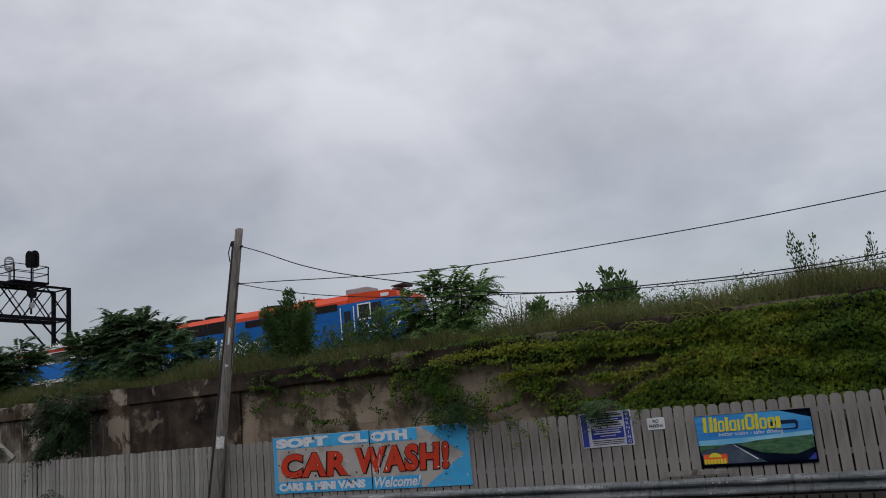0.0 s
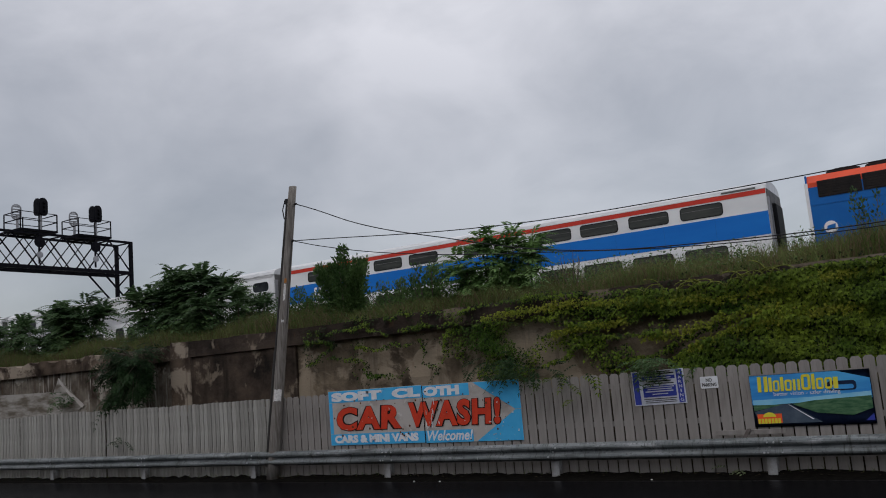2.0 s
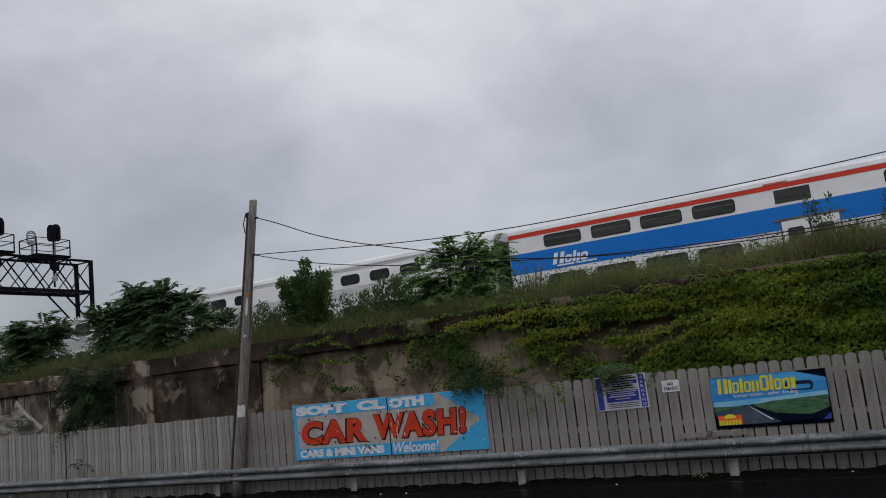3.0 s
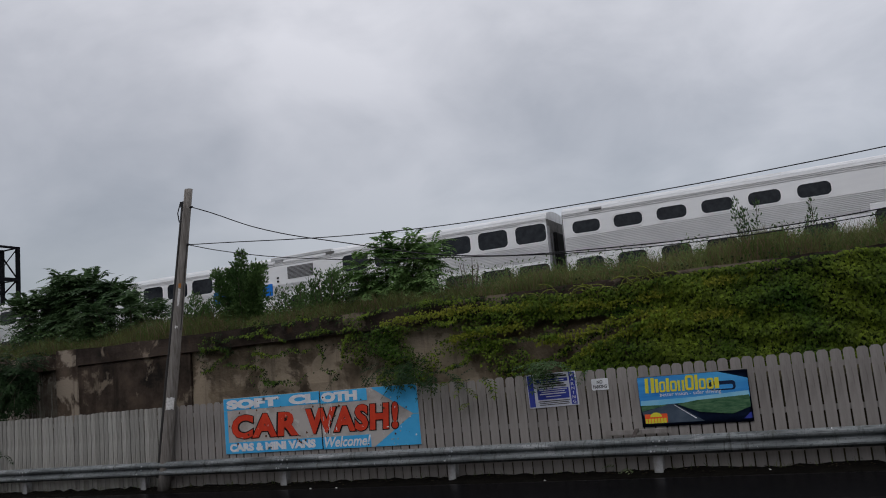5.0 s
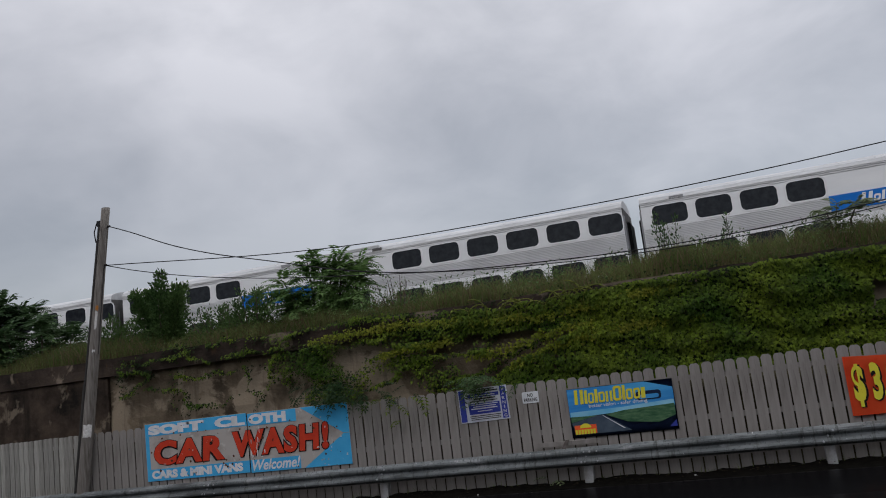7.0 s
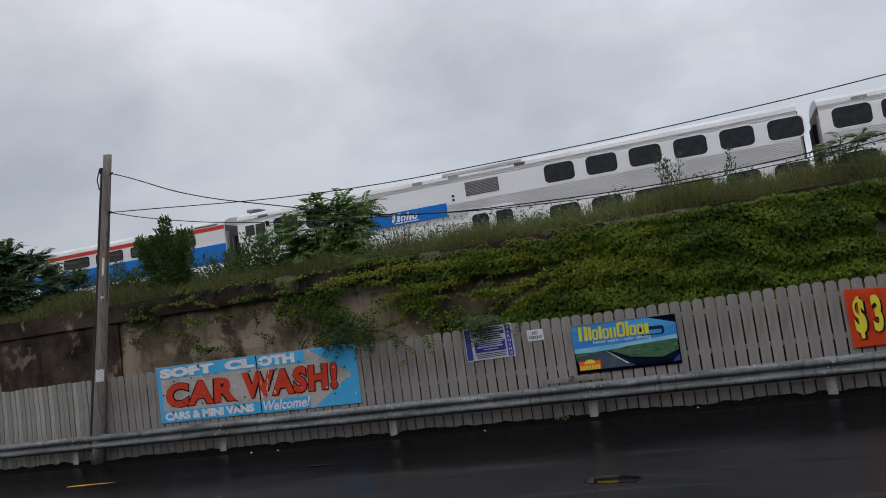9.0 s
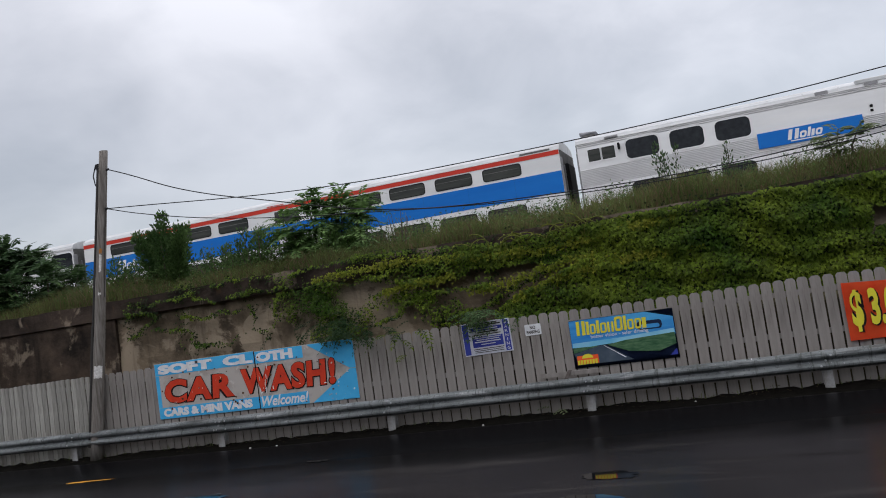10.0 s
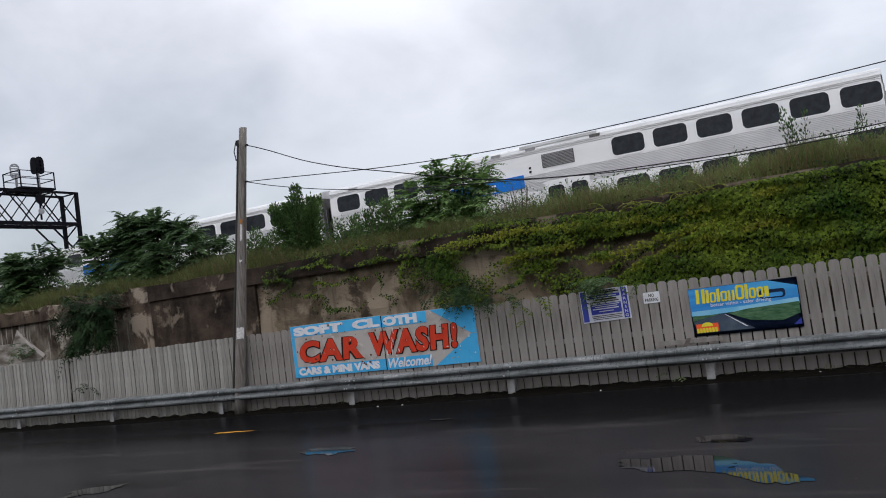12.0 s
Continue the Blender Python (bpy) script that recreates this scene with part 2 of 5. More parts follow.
B_GREEN = mat("banner_field", (0.03, 0.10, 0.05), (0.11, 0.21, 0.11), rough=0.4, scale=6, stretch=(1, 1, 4), bump=0.05)
B_ROAD = mat("banner_road", (0.05, 0.075, 0.11), (0.09, 0.12, 0.16), rough=0.4, scale=5, bump=0.05)
YELLOW = mat("sign_yellow", (0.80, 0.72, 0.06), (0.72, 0.63, 0.05), rough=0.45, bump=0)
B_RED = mat("banner_red", (0.90, 0.105, 0.035), (0.93, 0.15, 0.05), rough=0.4, scale=3, bump=0.05)
T_BLUE = mat("train_blue", (0.005, 0.15, 0.56), (0.008, 0.175, 0.6), rough=0.4, scale=0.8, bump=0.03, stretch=(0.4, 1, 2))
L_BLUE = mat("locomotive_blue", (0.004, 0.105, 0.38), (0.007, 0.13, 0.43), rough=0.4, scale=0.9, bump=0.03)
T_ORANGE = mat("train_orange", (0.68, 0.072, 0.018), (0.58, 0.056, 0.016), rough=0.45, scale=1.2, bump=0.03)
T_RED = mat("coach_red_stripe", (0.66, 0.050, 0.030), (0.56, 0.045, 0.028), rough=0.45, scale=1.2, bump=0.03)
T_WHITE = mat("train_white", (0.83, 0.83, 0.835), (0.74, 0.74, 0.75), rough=0.5, scale=0.9, bump=0.03, stretch=(0.5, 1, 1.5))
T_STEEL = mat("stainless_side", (0.88, 0.88, 0.885), (0.80, 0.80, 0.81), rough=0.42, scale=0.7, metal=0.1, bump=0.03, stretch=(0.4, 1, 2))
T_RIB = mat("stainless_ribs", (0.88, 0.88, 0.885), (0.80, 0.80, 0.81), rough=0.4, scale=0.8, metal=0.12, bump=0.03)
T_ROOF = mat("train_roof", (0.68, 0.69, 0.70), (0.48, 0.485, 0.49), rough=0.5, scale=1.2, bump=0.05, stretch=(0.4, 2, 1))
T_END = mat("car_end", (0.08, 0.078, 0.075), (0.16, 0.155, 0.15), rough=0.7, scale=3)
T_GLASS = mat("dark_train_glass", (0.010, 0.012, 0.016), (0.022, 0.025, 0.03), rough=0.08, bump=0, rvar=0.04)
T_GLASS2 = mat("smoky_train_glass", (0.025, 0.028, 0.025), (0.06, 0.062, 0.055), rough=0.12, scale=1.2, bump=0, rvar=0.04, stretch=(0.5, 1, 4))
RUBBER = mat("black_gasket", (0.008, 0.008, 0.009), rough=0.7, bump=0)
GRILLE = mat("black_grille", (0.010, 0.008, 0.008), (0.022, 0.016, 0.014), rough=0.6, scale=5)
VENT = mat("vent_grey", (0.33, 0.33, 0.34), (0.26, 0.26, 0.27), rough=0.6)
UNDER = mat("underframe", (0.03, 0.028, 0.026), (0.05, 0.045, 0.04), rough=0.8)
GRIT = mat("damp_grit", (0.014, 0.013, 0.012), (0.04, 0.035, 0.031), rough=0.8, scale=6, bump=0, vary=0.4)
overlay(BOARD, (0.085, 0.07, 0.06), (4, 1, 0.35), 3.0, 0.58, 0.78)
overlay(BOARD, (0.05, 0.04, 0.035), (1, 1, 1), 22.0, 0.70, 0.73)
overlay(BOARD_PALE, (0.15, 0.14, 0.12), (6, 1, 0.5), 3.0, 0.58, 0.75)
overlay(CONCRETE_PALE, (0.40, 0.375, 0.33), (6.0, 1.0, 0.35), 1.6, 0.54, 0.66)
overlay(CONCRETE_PALE, (0.10, 0.06, 0.035), (5.0, 1.0, 0.3), 1.9, 0.58, 0.74)
for m_ in (S_BLUE, S_RED):
    overlay(m_, (0.62, 0.60, 0.57), (1, 1, 1), 13.0, 0.665, 0.685)
for m_ in (S_BLUE, S_RED, S_GREY, S_WHITE):
    overlay(m_, (0.10, 0.06, 0.04), (1, 1, 1), 17.0, 0.69, 0.71)
overlay(S_GREY, (0.55, 0.52, 0.49), (1, 1, 1), 5.0, 0.60, 0.64)
overlay(ASPHALT, (0.048, 0.044, 0.043), (0.22, 1.1, 1), 1.1, 0.55, 0.72, 0.6)
overlay(ASPHALT, (0.006, 0.0055, 0.006), (0.4, 0.9, 1), 0.8, 0.58, 0.70, 0.4)


def wet_reflection_edge(m, colour, y0, y1, wander):
    """Past a wandering line towards +y, colour darkens: wet gutter plus painted dark reflection."""
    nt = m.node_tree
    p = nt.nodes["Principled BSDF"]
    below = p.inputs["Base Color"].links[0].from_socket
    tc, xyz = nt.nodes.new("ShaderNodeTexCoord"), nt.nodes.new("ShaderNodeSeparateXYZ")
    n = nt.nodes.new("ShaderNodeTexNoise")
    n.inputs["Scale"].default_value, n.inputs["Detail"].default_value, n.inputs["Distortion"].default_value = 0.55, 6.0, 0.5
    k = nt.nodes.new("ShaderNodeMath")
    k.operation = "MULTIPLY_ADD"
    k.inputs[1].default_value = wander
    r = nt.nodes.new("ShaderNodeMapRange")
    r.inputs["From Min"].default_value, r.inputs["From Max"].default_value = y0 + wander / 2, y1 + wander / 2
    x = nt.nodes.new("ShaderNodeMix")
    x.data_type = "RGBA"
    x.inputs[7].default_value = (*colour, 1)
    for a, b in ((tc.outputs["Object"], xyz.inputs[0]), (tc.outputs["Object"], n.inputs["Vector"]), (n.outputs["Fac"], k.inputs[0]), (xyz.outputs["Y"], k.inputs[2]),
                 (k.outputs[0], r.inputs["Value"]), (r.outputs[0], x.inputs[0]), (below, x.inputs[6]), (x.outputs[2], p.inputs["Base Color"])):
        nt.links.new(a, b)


# wet gutter; the dark reflection of the fence is in this colour too
wet_reflection_edge(ASPHALT, (0.0035, 0.0034, 0.004), -3.4, -2.0, 3.0)
ROAD_YELLOW = mat("road_paint", (0.60, 0.28, 0.02), (0.45, 0.2, 0.02), rough=0.6, scale=6)
RAIL = mat("rail_steel", (0.12, 0.08, 0.06), (0.3, 0.27, 0.25), rough=0.5, metal=0.5)

# ---------------------------------------------------------------- mesh helpers


def link(name, bm, material, parent=None, label="", smooth=False):
    me = bpy.data.meshes.new(name)
    bm.to_mesh(me)
    bm.free()
    me.materials.append(material)
    if smooth:
        me.polygons.foreach_set("use_smooth", [True] * len(me.polygons))
    ob = new(name, me)
    ob.parent = parent
    if label:
        ob["label"] = label
    return ob


def part(name, bm, material, parent, label="", smooth=False):
    return link(name, bm, material, parent, label, smooth)


def data_part(name, verts, faces, material, parent=None, label="", smooth=False):
    me = bpy.data.meshes.new(name)
    me.from_pydata(verts, [], faces)
    me.materials.append(material)
    if smooth:
        me.polygons.foreach_set("use_smooth", [True] * len(me.polygons))
    ob = new(name, me)
    ob.parent = parent
    if label:
        ob["label"] = label
    return ob


def share(name, me, parent, m):
    ob = new(name, me)
    ob.parent = parent
    ob.matrix_basis = m
    return ob


def thing(name, m, label, category, group="", kind=""):
    return_ob = new(name)
    return_ob.matrix_basis = m
    return_ob.empty_display_size = 0.2
    return tagged(return_ob, label, category, group, kind)


def box(bm, x0, x1, y0, y1, z0, z1, bevel=0.0):
    r = bmesh.ops.create_cube(bm, size=1.0, matrix=Matrix.Translation(((x0 + x1) / 2, (y0 + y1) / 2, (z0 + z1) / 2)) @ Matrix.Diagonal((x1 - x0, y1 - y0, z1 - z0, 1)))
    if bevel:
        es = list({e for v in r["verts"] for e in v.link_edges})
        bmesh.ops.bevel(bm, geom=es, offset=bevel, segments=1, affect="EDGES")
    return bm


def B(x0, x1, y0, y1, z0, z1, bevel=0.0):
    return box(bmesh.new(), x0, x1, y0, y1, z0, z1, bevel)


def bar(bm, a, b, r, r2=None, n=6):
    """A round bar from a to b."""
    a, b = Vector(a), Vector(b)
    d = b - a
    m = Matrix.Translation((a + b) / 2) @ d.to_track_quat("Z", "Y").to_matrix().to_4x4()
    bmesh.ops.create_cone(bm, cap_ends=True, segments=n, radius1=r, radius2=r if r2 is None else r2, depth=d.length, matrix=m)
    return bm


def beam(bm, a, b, w):
    """A square bar from a to b."""
    a, b = Vector(a), Vector(b)
    d = b - a
    bmesh.ops.create_cube(bm, size=1.0, matrix=Matrix.Translation((a + b) / 2) @ d.to_track_quat("Z", "Y").to_matrix().to_4x4() @ Matrix.Diagonal((w, w, d.length, 1)))
    return bm


def prism(bm, pts, y0, y1):
    """An outline in x and z, given depth from y0 (front) to y1."""
    f = [bm.verts.new((x, y0, z)) for x, z in pts]
    k = [bm.verts.new((x, y1, z)) for x, z in pts]
    n = len(pts)
    bm.faces.new(f)
    bm.faces.new(k[::-1])
    for i in range(n):
        bm.faces.new((f[i], k[i], k[(i + 1) % n], f[(i + 1) % n]))
    bmesh.ops.recalc_face_normals(bm, faces=bm.faces)
    return bm


def round_rect(x0, x1, z0, z1, r, n=4):
    pts = []
    for cx, cz, a0 in ((x1 - r, z1 - r, 0), (x0 + r, z1 - r, 90), (x0 + r, z0 + r, 180), (x1 - r, z0 + r, 270)):
        for i in range(n + 1):
            a = radians(a0 + 90 * i / n)
            pts.append((cx + r * math.cos(a), cz + r * math.sin(a)))
    return pts


def ring(bm, outer, inner, y0, y1):
    """A frame between two outlines of the same count of points."""
    n = len(outer)
    rows = [[bm.verts.new((x, y, z)) for x, z in pts] for pts, y in ((outer, y1), (outer, y0), (inner, y0), (inner, y1))]
    for a, b in zip(rows, rows[1:]):
        for i in range(n):
            bm.faces.new((a[i], a[(i + 1) % n], b[(i + 1) % n], b[i]))
    bmesh.ops.recalc_face_normals(bm, faces=bm.faces)
    return bm


def profile(bm, pts, x0, x1, caps=True):
    """A closed outline in y and z drawn along x."""
    f = [bm.verts.new((x0, y, z)) for y, z in pts]
    k = [bm.verts.new((x1, y, z)) for y, z in pts]
    n = len(pts)
    for i in range(n):
        bm.faces.new((f[i], k[i], k[(i + 1) % n], f[(i + 1) % n]))
    if caps:
        bm.faces.new(f[::-1])
        bm.faces.new(k)
    bmesh.ops.recalc_face_normals(bm, faces=bm.faces)
    return bm


def letters(body, x0, x1, z0, z1, y, material, parent, name="lettering", fat=0.0, slant=0.0, space=1.0):
    """Words in the built-in font, set to fill x0..x1 and z0..z1 in the plane y, facing the street."""
    cu = bpy.data.curves.new(name, "FONT")
    cu.body, cu.size, cu.offset, cu.shear, cu.extrude, cu.resolution_u = body, 1.0, fat, slant, 0.0, 3
    cu.space_character = space
    tmp = bpy.data.objects.new(name, cu)
    scene.collection.objects.link(tmp)
    bpy.context.view_layer.update()
    me = bpy.data.meshes.new_from_object(tmp.evaluated_get(bpy.context.evaluated_depsgraph_get()))
    bpy.data.objects.remove(tmp)
    co = np.array([v.co[:] for v in me.vertices])
    lo, hi = co.min(0), co.max(0)
    for v, c in zip(me.vertices, co):
        u, w = (c[0] - lo[0]) / (hi[0] - lo[0]), (c[1] - lo[1]) / (hi[1] - lo[1])
        v.co = (x0 + (x1 - x0) * u, y, z0 + (z1 - z0) * w)
    # every letter becomes a part of its own; a dot goes with its stem
    root = list(range(len(me.vertices)))

    def top_of(k):
        while root[k] != k:
            root[k] = root[root[k]]
            k = root[k]
        return k

    for f in me.polygons:
        for k in f.vertices[1:]:
            root[top_of(k)] = top_of(f.vertices[0])
    spans = {}
    for v in me.vertices:
        r = top_of(v.index)
        a, b = spans.get(r, (1e9, -1e9))
        spans[r] = (min(a, v.co.x), max(b, v.co.x))
    groups = []
    for r, (a, b) in sorted(spans.items(), key=lambda kv: kv[1][0] - kv[1][1]):
        for g in groups:
            if min(b, g[1]) - max(a, g[0]) > 0.6 * (b - a):
                g[2].add(r)
                break
        else:
            groups.append([a, b, {r}])
    for a, b, roots in groups:
        keep = [v.index for v in me.vertices if top_of(v.index) in roots]
        number = {k: j for j, k in enumerate(keep)}
        data_part("letter", [tuple(me.vertices[k].co) for k in keep], [[number[k] for k in f.vertices] for f in me.polygons if f.vertices[0] in number], material, parent)
    bpy.data.meshes.remove(me)


def marks(shapes, x, z, k, y0, y1, material, parent, slant=0.0, gap=0.1):
    """A maker's mark as a row of plain upright blocks and open frames, each (kind, width, height) times k."""
    for kind, w, h in shapes:
        w, h = w * k, h * k
        bm = bmesh.new()
        if kind == "frame":
            t = min(w, h) * 0.30
            ring(bm, round_rect(x, x + w, z, z + h, w * 0.3), round_rect(x + t, x + w - t, z + t, z + h - t, w * 0.1), y0, y1)
        elif kind == "pair":
            for dx in (0.0, 0.62):
                prism(bm, [(x + w * dx, z), (x + w * (dx + 0.36), z), (x + w * (dx + 0.36), z + h), (x + w * dx, z + h)], y0, y1)
        else:
            prism(bm, [(x, z), (x + w, z), (x + w, z + h), (x, z + h)], y0, y1)
        for v in bm.verts:
            v.co.x += slant * (v.co.z - z)
        part("mark_shape", bm, material, parent)
        x += w + gap * k
    return x


OPERATOR = (("pair", 1.0, 1.0), ("frame", 0.62, 0.66), ("bar", 0.26, 0.92), ("bar", 0.28, 0.66), ("frame", 0.62, 0.66))

# ---------------------------------------------------------------- ground, bank and wall
GZ = -0.06      # at the fence
RZ = -0.20      # on the road, a little lower
bm = bmesh.new()
rows = [[bm.verts.new((x, y, z)) for x in (-900, 900)] for y, z in ((-900, RZ), (-1.6, RZ), (-0.4, GZ), (1.9, GZ))]
for a, b in zip(rows, rows[1:]):
    bm.faces.new((a[0], a[1], b[1], b[0]))
tagged(link("road", bm, ASPHALT), "wet asphalt road with shallow puddles, dark fence reflection painted in", "road", kind="structure")


def blob(bm, cx, cy, rx, ry, z, seed, n=48, rough=0.35, turn=0.0):
    """A flat patch with a wandering outline."""
    vs = []
    ct, st = math.cos(radians(turn)), math.sin(radians(turn))
    for i in range(n):
        a = 2 * math.pi * i / n
        k = 1 + rough * (noise.noise((math.cos(a) * 1.6 + seed, math.sin(a) * 1.6, seed * 0.7)) + 0.6 * noise.noise((math.cos(a) * 5 + seed, math.sin(a) * 5, 3)))
        u, v = rx * k * math.cos(a), ry * k * math.sin(a)
        vs.append(bm.verts.new((cx + u * ct - v * st, cy + u * st + v * ct, z)))
    bm.faces.new(vs)


for i, (cx, cy, rx, ry, turn) in enumerate(((12.05, -5.55, 0.80, 0.32, -14), (12.90, -6.02, 0.50, 0.26, -50), (12.25, -4.25, 0.32, 0.18, -12), (5.93, -3.96, 0.48, 0.36, -8), (3.25, -6.35, 0.42, 0.26, 45), (6.69, -1.50, 0.3, 0.12, -20))):
    bm = bmesh.new()
    blob(bm, cx, cy, rx, ry, RZ + 0.006 + 0.0006 * i, i * 3.1, rough=0.5, turn=turn)
    tagged(link("puddle", bm, WATER), "shallow rain puddle lying on the asphalt", "puddle", "puddles on the road")
rng = random.Random(11)
verts, faces = [], []
for cx, cy, sx, sy, turn, count in ((10.77, -4.69, 0.65, 0.20, -6, 1300), (9.27, -3.40, 0.75, 0.10, -20, 500), (7.88, -4.04, 0.9, 0.18, -12, 500), (9.70, -4.31, 2.4, 0.6, 0, 1000)):
    ct, st = math.cos(radians(turn)), math.sin(radians(turn))
    for _ in range(count):
        u, v, r = rng.gauss(0, sx), rng.gauss(0, sy), rng.uniform(0.004, 0.010)
        x, y = cx + u * ct - v * st, cy + u * st + v * ct
        n = len(verts)
        verts += [(x - r, y, RZ + 0.001), (x + r, y, RZ + 0.001), (x, y + r, RZ + 0.001), (x, y - r, RZ + 0.001), (x, y, RZ + 0.001 + 0.5 * r)]
        faces += [(n, n + 2, n + 4), (n + 2, n + 1, n + 4), (n + 1, n + 3, n + 4), (n + 3, n, n + 4)]
tagged(data_part("gravel", verts, faces, GRIT), "fine damp grit washed over the asphalt", "gravel", kind="stuff")

bm = bmesh.new()
blob(bm, 1.68, -1.61, 0.52, 0.085, RZ + 0.005, 9, rough=0.5, turn=6)
tagged(link("road_marking", bm, ROAD_YELLOW), "worn orange-yellow paint mark on the wet asphalt", "road marking")

# unseen plain wall added behind the camera; it blocks low sky light from the street
tagged(link("wall_sky_block", B(-70, 90, -26, -25, RZ - 0.1, 10.0), CONCRETE_DARK), "unseen plain dark wall added across the street to block low sky light", "building front", kind="structure")

# soil strip between fence and wall, then the bank above the wall
bm = bmesh.new()
xs = [-300, -120, -60] + list(np.arange(-40, 26, 1.0)) + [40, 80, 300]
ys = [(1.75, 3.30), (2.2, 3.42), (3.2, 3.60), (5.0, 3.85), (9.0, 3.75), (14, 3.5), (17.5, 3.45), (25, 3.45), (30, 3.4), (60, 3.3), (140, 3.0)]
grid = []
for y, z in ys:
    grid.append([bm.verts.new((x, y, z + (0.10 * noise.noise((x * 0.35, y * 0.5, 0)) if 2 < y < 12 else 0))) for x in xs])
for a, b in zip(grid, grid[1:]):
    for i in range(len(xs) - 1):
        bm.faces.new((a[i], a[i + 1], b[i + 1], b[i]))
tagged(link("ground", bm, SOIL, smooth=True), "earth railway embankment behind the retaining wall", "embankment", kind="structure")

bm = bmesh.new()
profile(bm, [(17.9, 3.45), (18.9, 3.58), (23.2, 3.58), (24.2, 3.45)], -300, 300)
tagged(link("track_bed", bm, BALLAST), "grey stone ballast bed under the track", "track bed", kind="structure")
for y in (20.31, 21.745):
    bm = bmesh.new()
    profile(bm, [(y - 0.07, 3.58), (y + 0.07, 3.58), (y + 0.07, 3.61), (y + 0.02, 3.63), (y + 0.035, 3.71), (y + 0.035, 3.75), (y - 0.035, 3.75), (y - 0.035, 3.71), (y - 0.02, 3.63), (y - 0.07, 3.61)], -300, 300)
    tagged(link("rail", bm, RAIL), "steel running rail on the ballast", "rail", kind="structure")


# unseen block added behind the fence to keep daylight out of the board gaps
bm = bmesh.new()
profile(bm, [(0.37, GZ - 0.05), (1.36, GZ - 0.05), (1.36, 1.50), (0.45, 1.42), (0.37, 1.35)], -60, 40)
tagged(link("ground_backing", bm, SOIL), "unseen earth backing added to darken the fence gaps", "earth bank", kind="structure")


def wall_piece(name, x0, x1, z0, z1, y_front, y_back, material, rough=0.03, step=0.25, seed=0.0, chip=0.0):
    """A wall slab whose face is uneven and whose upper edge is chipped."""
    nx, nz = max(2, int((x1 - x0) / step)), max(2, int((z1 - z0) / step))
    verts, faces = [], []
    for j in range(nz + 1):
        for i in range(nx + 1):
            x, z = x0 + (x1 - x0) * i / nx, z0 + (z1 - z0) * j / nz
            d = rough * (noise.noise((x * 0.9 + seed, z * 1.3, seed)) + 0.6 * noise.noise((x * 3.1, z * 3.3 + seed, 5)))
            if j == nz:
                z -= chip * max(0.0, noise.noise((x * 1.7 + seed, 2.2, seed)) + 0.2)
            verts.append((x, y_front + d, z))
    n = len(verts)
    verts += [(x, y_back, z) for x, _, z in verts]
    w = nx + 1
    for j in range(nz):
        for i in range(nx):
            a = j * w + i
            faces.append((a, a + 1, a + w + 1, a + w))
            faces.append((n + a, n + a + w, n + a + w + 1, n + a + 1))
    for i in range(nx):
        t = nz * w + i
        faces.append((t, t + 1, n + t + 1, n + t))
        faces.append((i, n + i, n + i + 1, i + 1))
    for j in range(nz):
        a, b = j * w, j * w + nx
        faces.append((a, a + w, n + a + w, n + a))
        faces.append((b, n + b, n + b + w, b + w))
    return data_part(name, verts, faces, material, smooth=False)


wall = tagged(wall_piece("wall_railway", -4.0, 40, -0.1, 3.02, 1.5, 1.9, CONCRETE, rough=0.06, seed=1.0), "old stained concrete retaining wall with worn patches", "retaining wall", kind="structure")
wall_l = tagged(wall_piece("wall_railway_old", -60, -4.2, -0.1, 2.98, 1.56, 1.9, CONCRETE_PALE, rough=0.04, seed=4.0), "pale streaked concrete retaining wall with faded paint", "retaining wall", kind="structure")
dark = wall_piece("stained_panel", -3.62, 0.15, 0.0, 2.98, 1.42, 1.5, CONCRETE_DARK, rough=0.02, seed=8.0)
dark.parent = wall
dark["label"] = "rust-brown sooty section of the concrete"
cop = tagged(wall_piece("coping_right", -3.6, 40, 3.0, 3.42, 1.36, 1.95, COPING, rough=0.05, seed=2.0, chip=0.05), "dark crumbling concrete coping on the wall", "coping", kind="structure")
cop2 = tagged(wall_piece("coping_left", -60, -4.40, 2.96, 3.40, 1.44, 1.95, COPING_PALE, rough=0.08, step=0.16, seed=6.0, chip=0.14), "pale crumbling concrete coping on the wall", "coping", kind="structure")
pil = tagged(wall_piece("wall_pilaster", -4.40, -3.6, -0.1, 3.46, 1.41, 1.96, COPING_PALE, rough=0.02, seed=7.0, chip=0.05), "concrete pilaster at the joint of the wall", "pilaster", kind="structure")
# faded painted arrow on the old wall
bm = prism(bmesh.new(), [(-9.6, 2.83), (-8.40, 1.96), (-8.77, 1.70), (-10.3, 1.70)], 1.515, 1.522)
part("painted_band", prism(bmesh.new(), [(-14.6, 2.50), (-10.0, 2.42), (-9.75, 2.30), (-10.35, 1.60), (-14.6, 1.55)], 1.516, 1.5225), GRAFFITI, wall_l, "faded white painted band")
part("painted_arrow", bm, GRAFFITI, wall_l, "faded white painted arrow")
bm = prism(bmesh.new(), [(-9.62, 2.84), (-9.52, 2.76), (-9.15, 2.44), (-8.36, 1.96), (-8.46, 1.86), (-9.16, 2.34), (-9.54, 2.66)], 1.509, 1.5145)
part("painted_edge", bm, S_GREY, wall_l, "brighter white edge of the painted arrow")

# ---------------------------------------------------------------- fence
bm = bmesh.new()
BW = 0.164
prism(bm, [(-BW / 2, 0), (BW / 2, 0), (BW / 2, 1.80), (BW / 2 - 0.035, 1.84), (-BW / 2 + 0.035, 1.84), (-BW / 2, 1.80)], -0.01, 0.01)
board_me = link("board", bm, BOARD).data
bpy.data.objects.remove(bpy.data.objects["board"])
bm = bmesh.new()
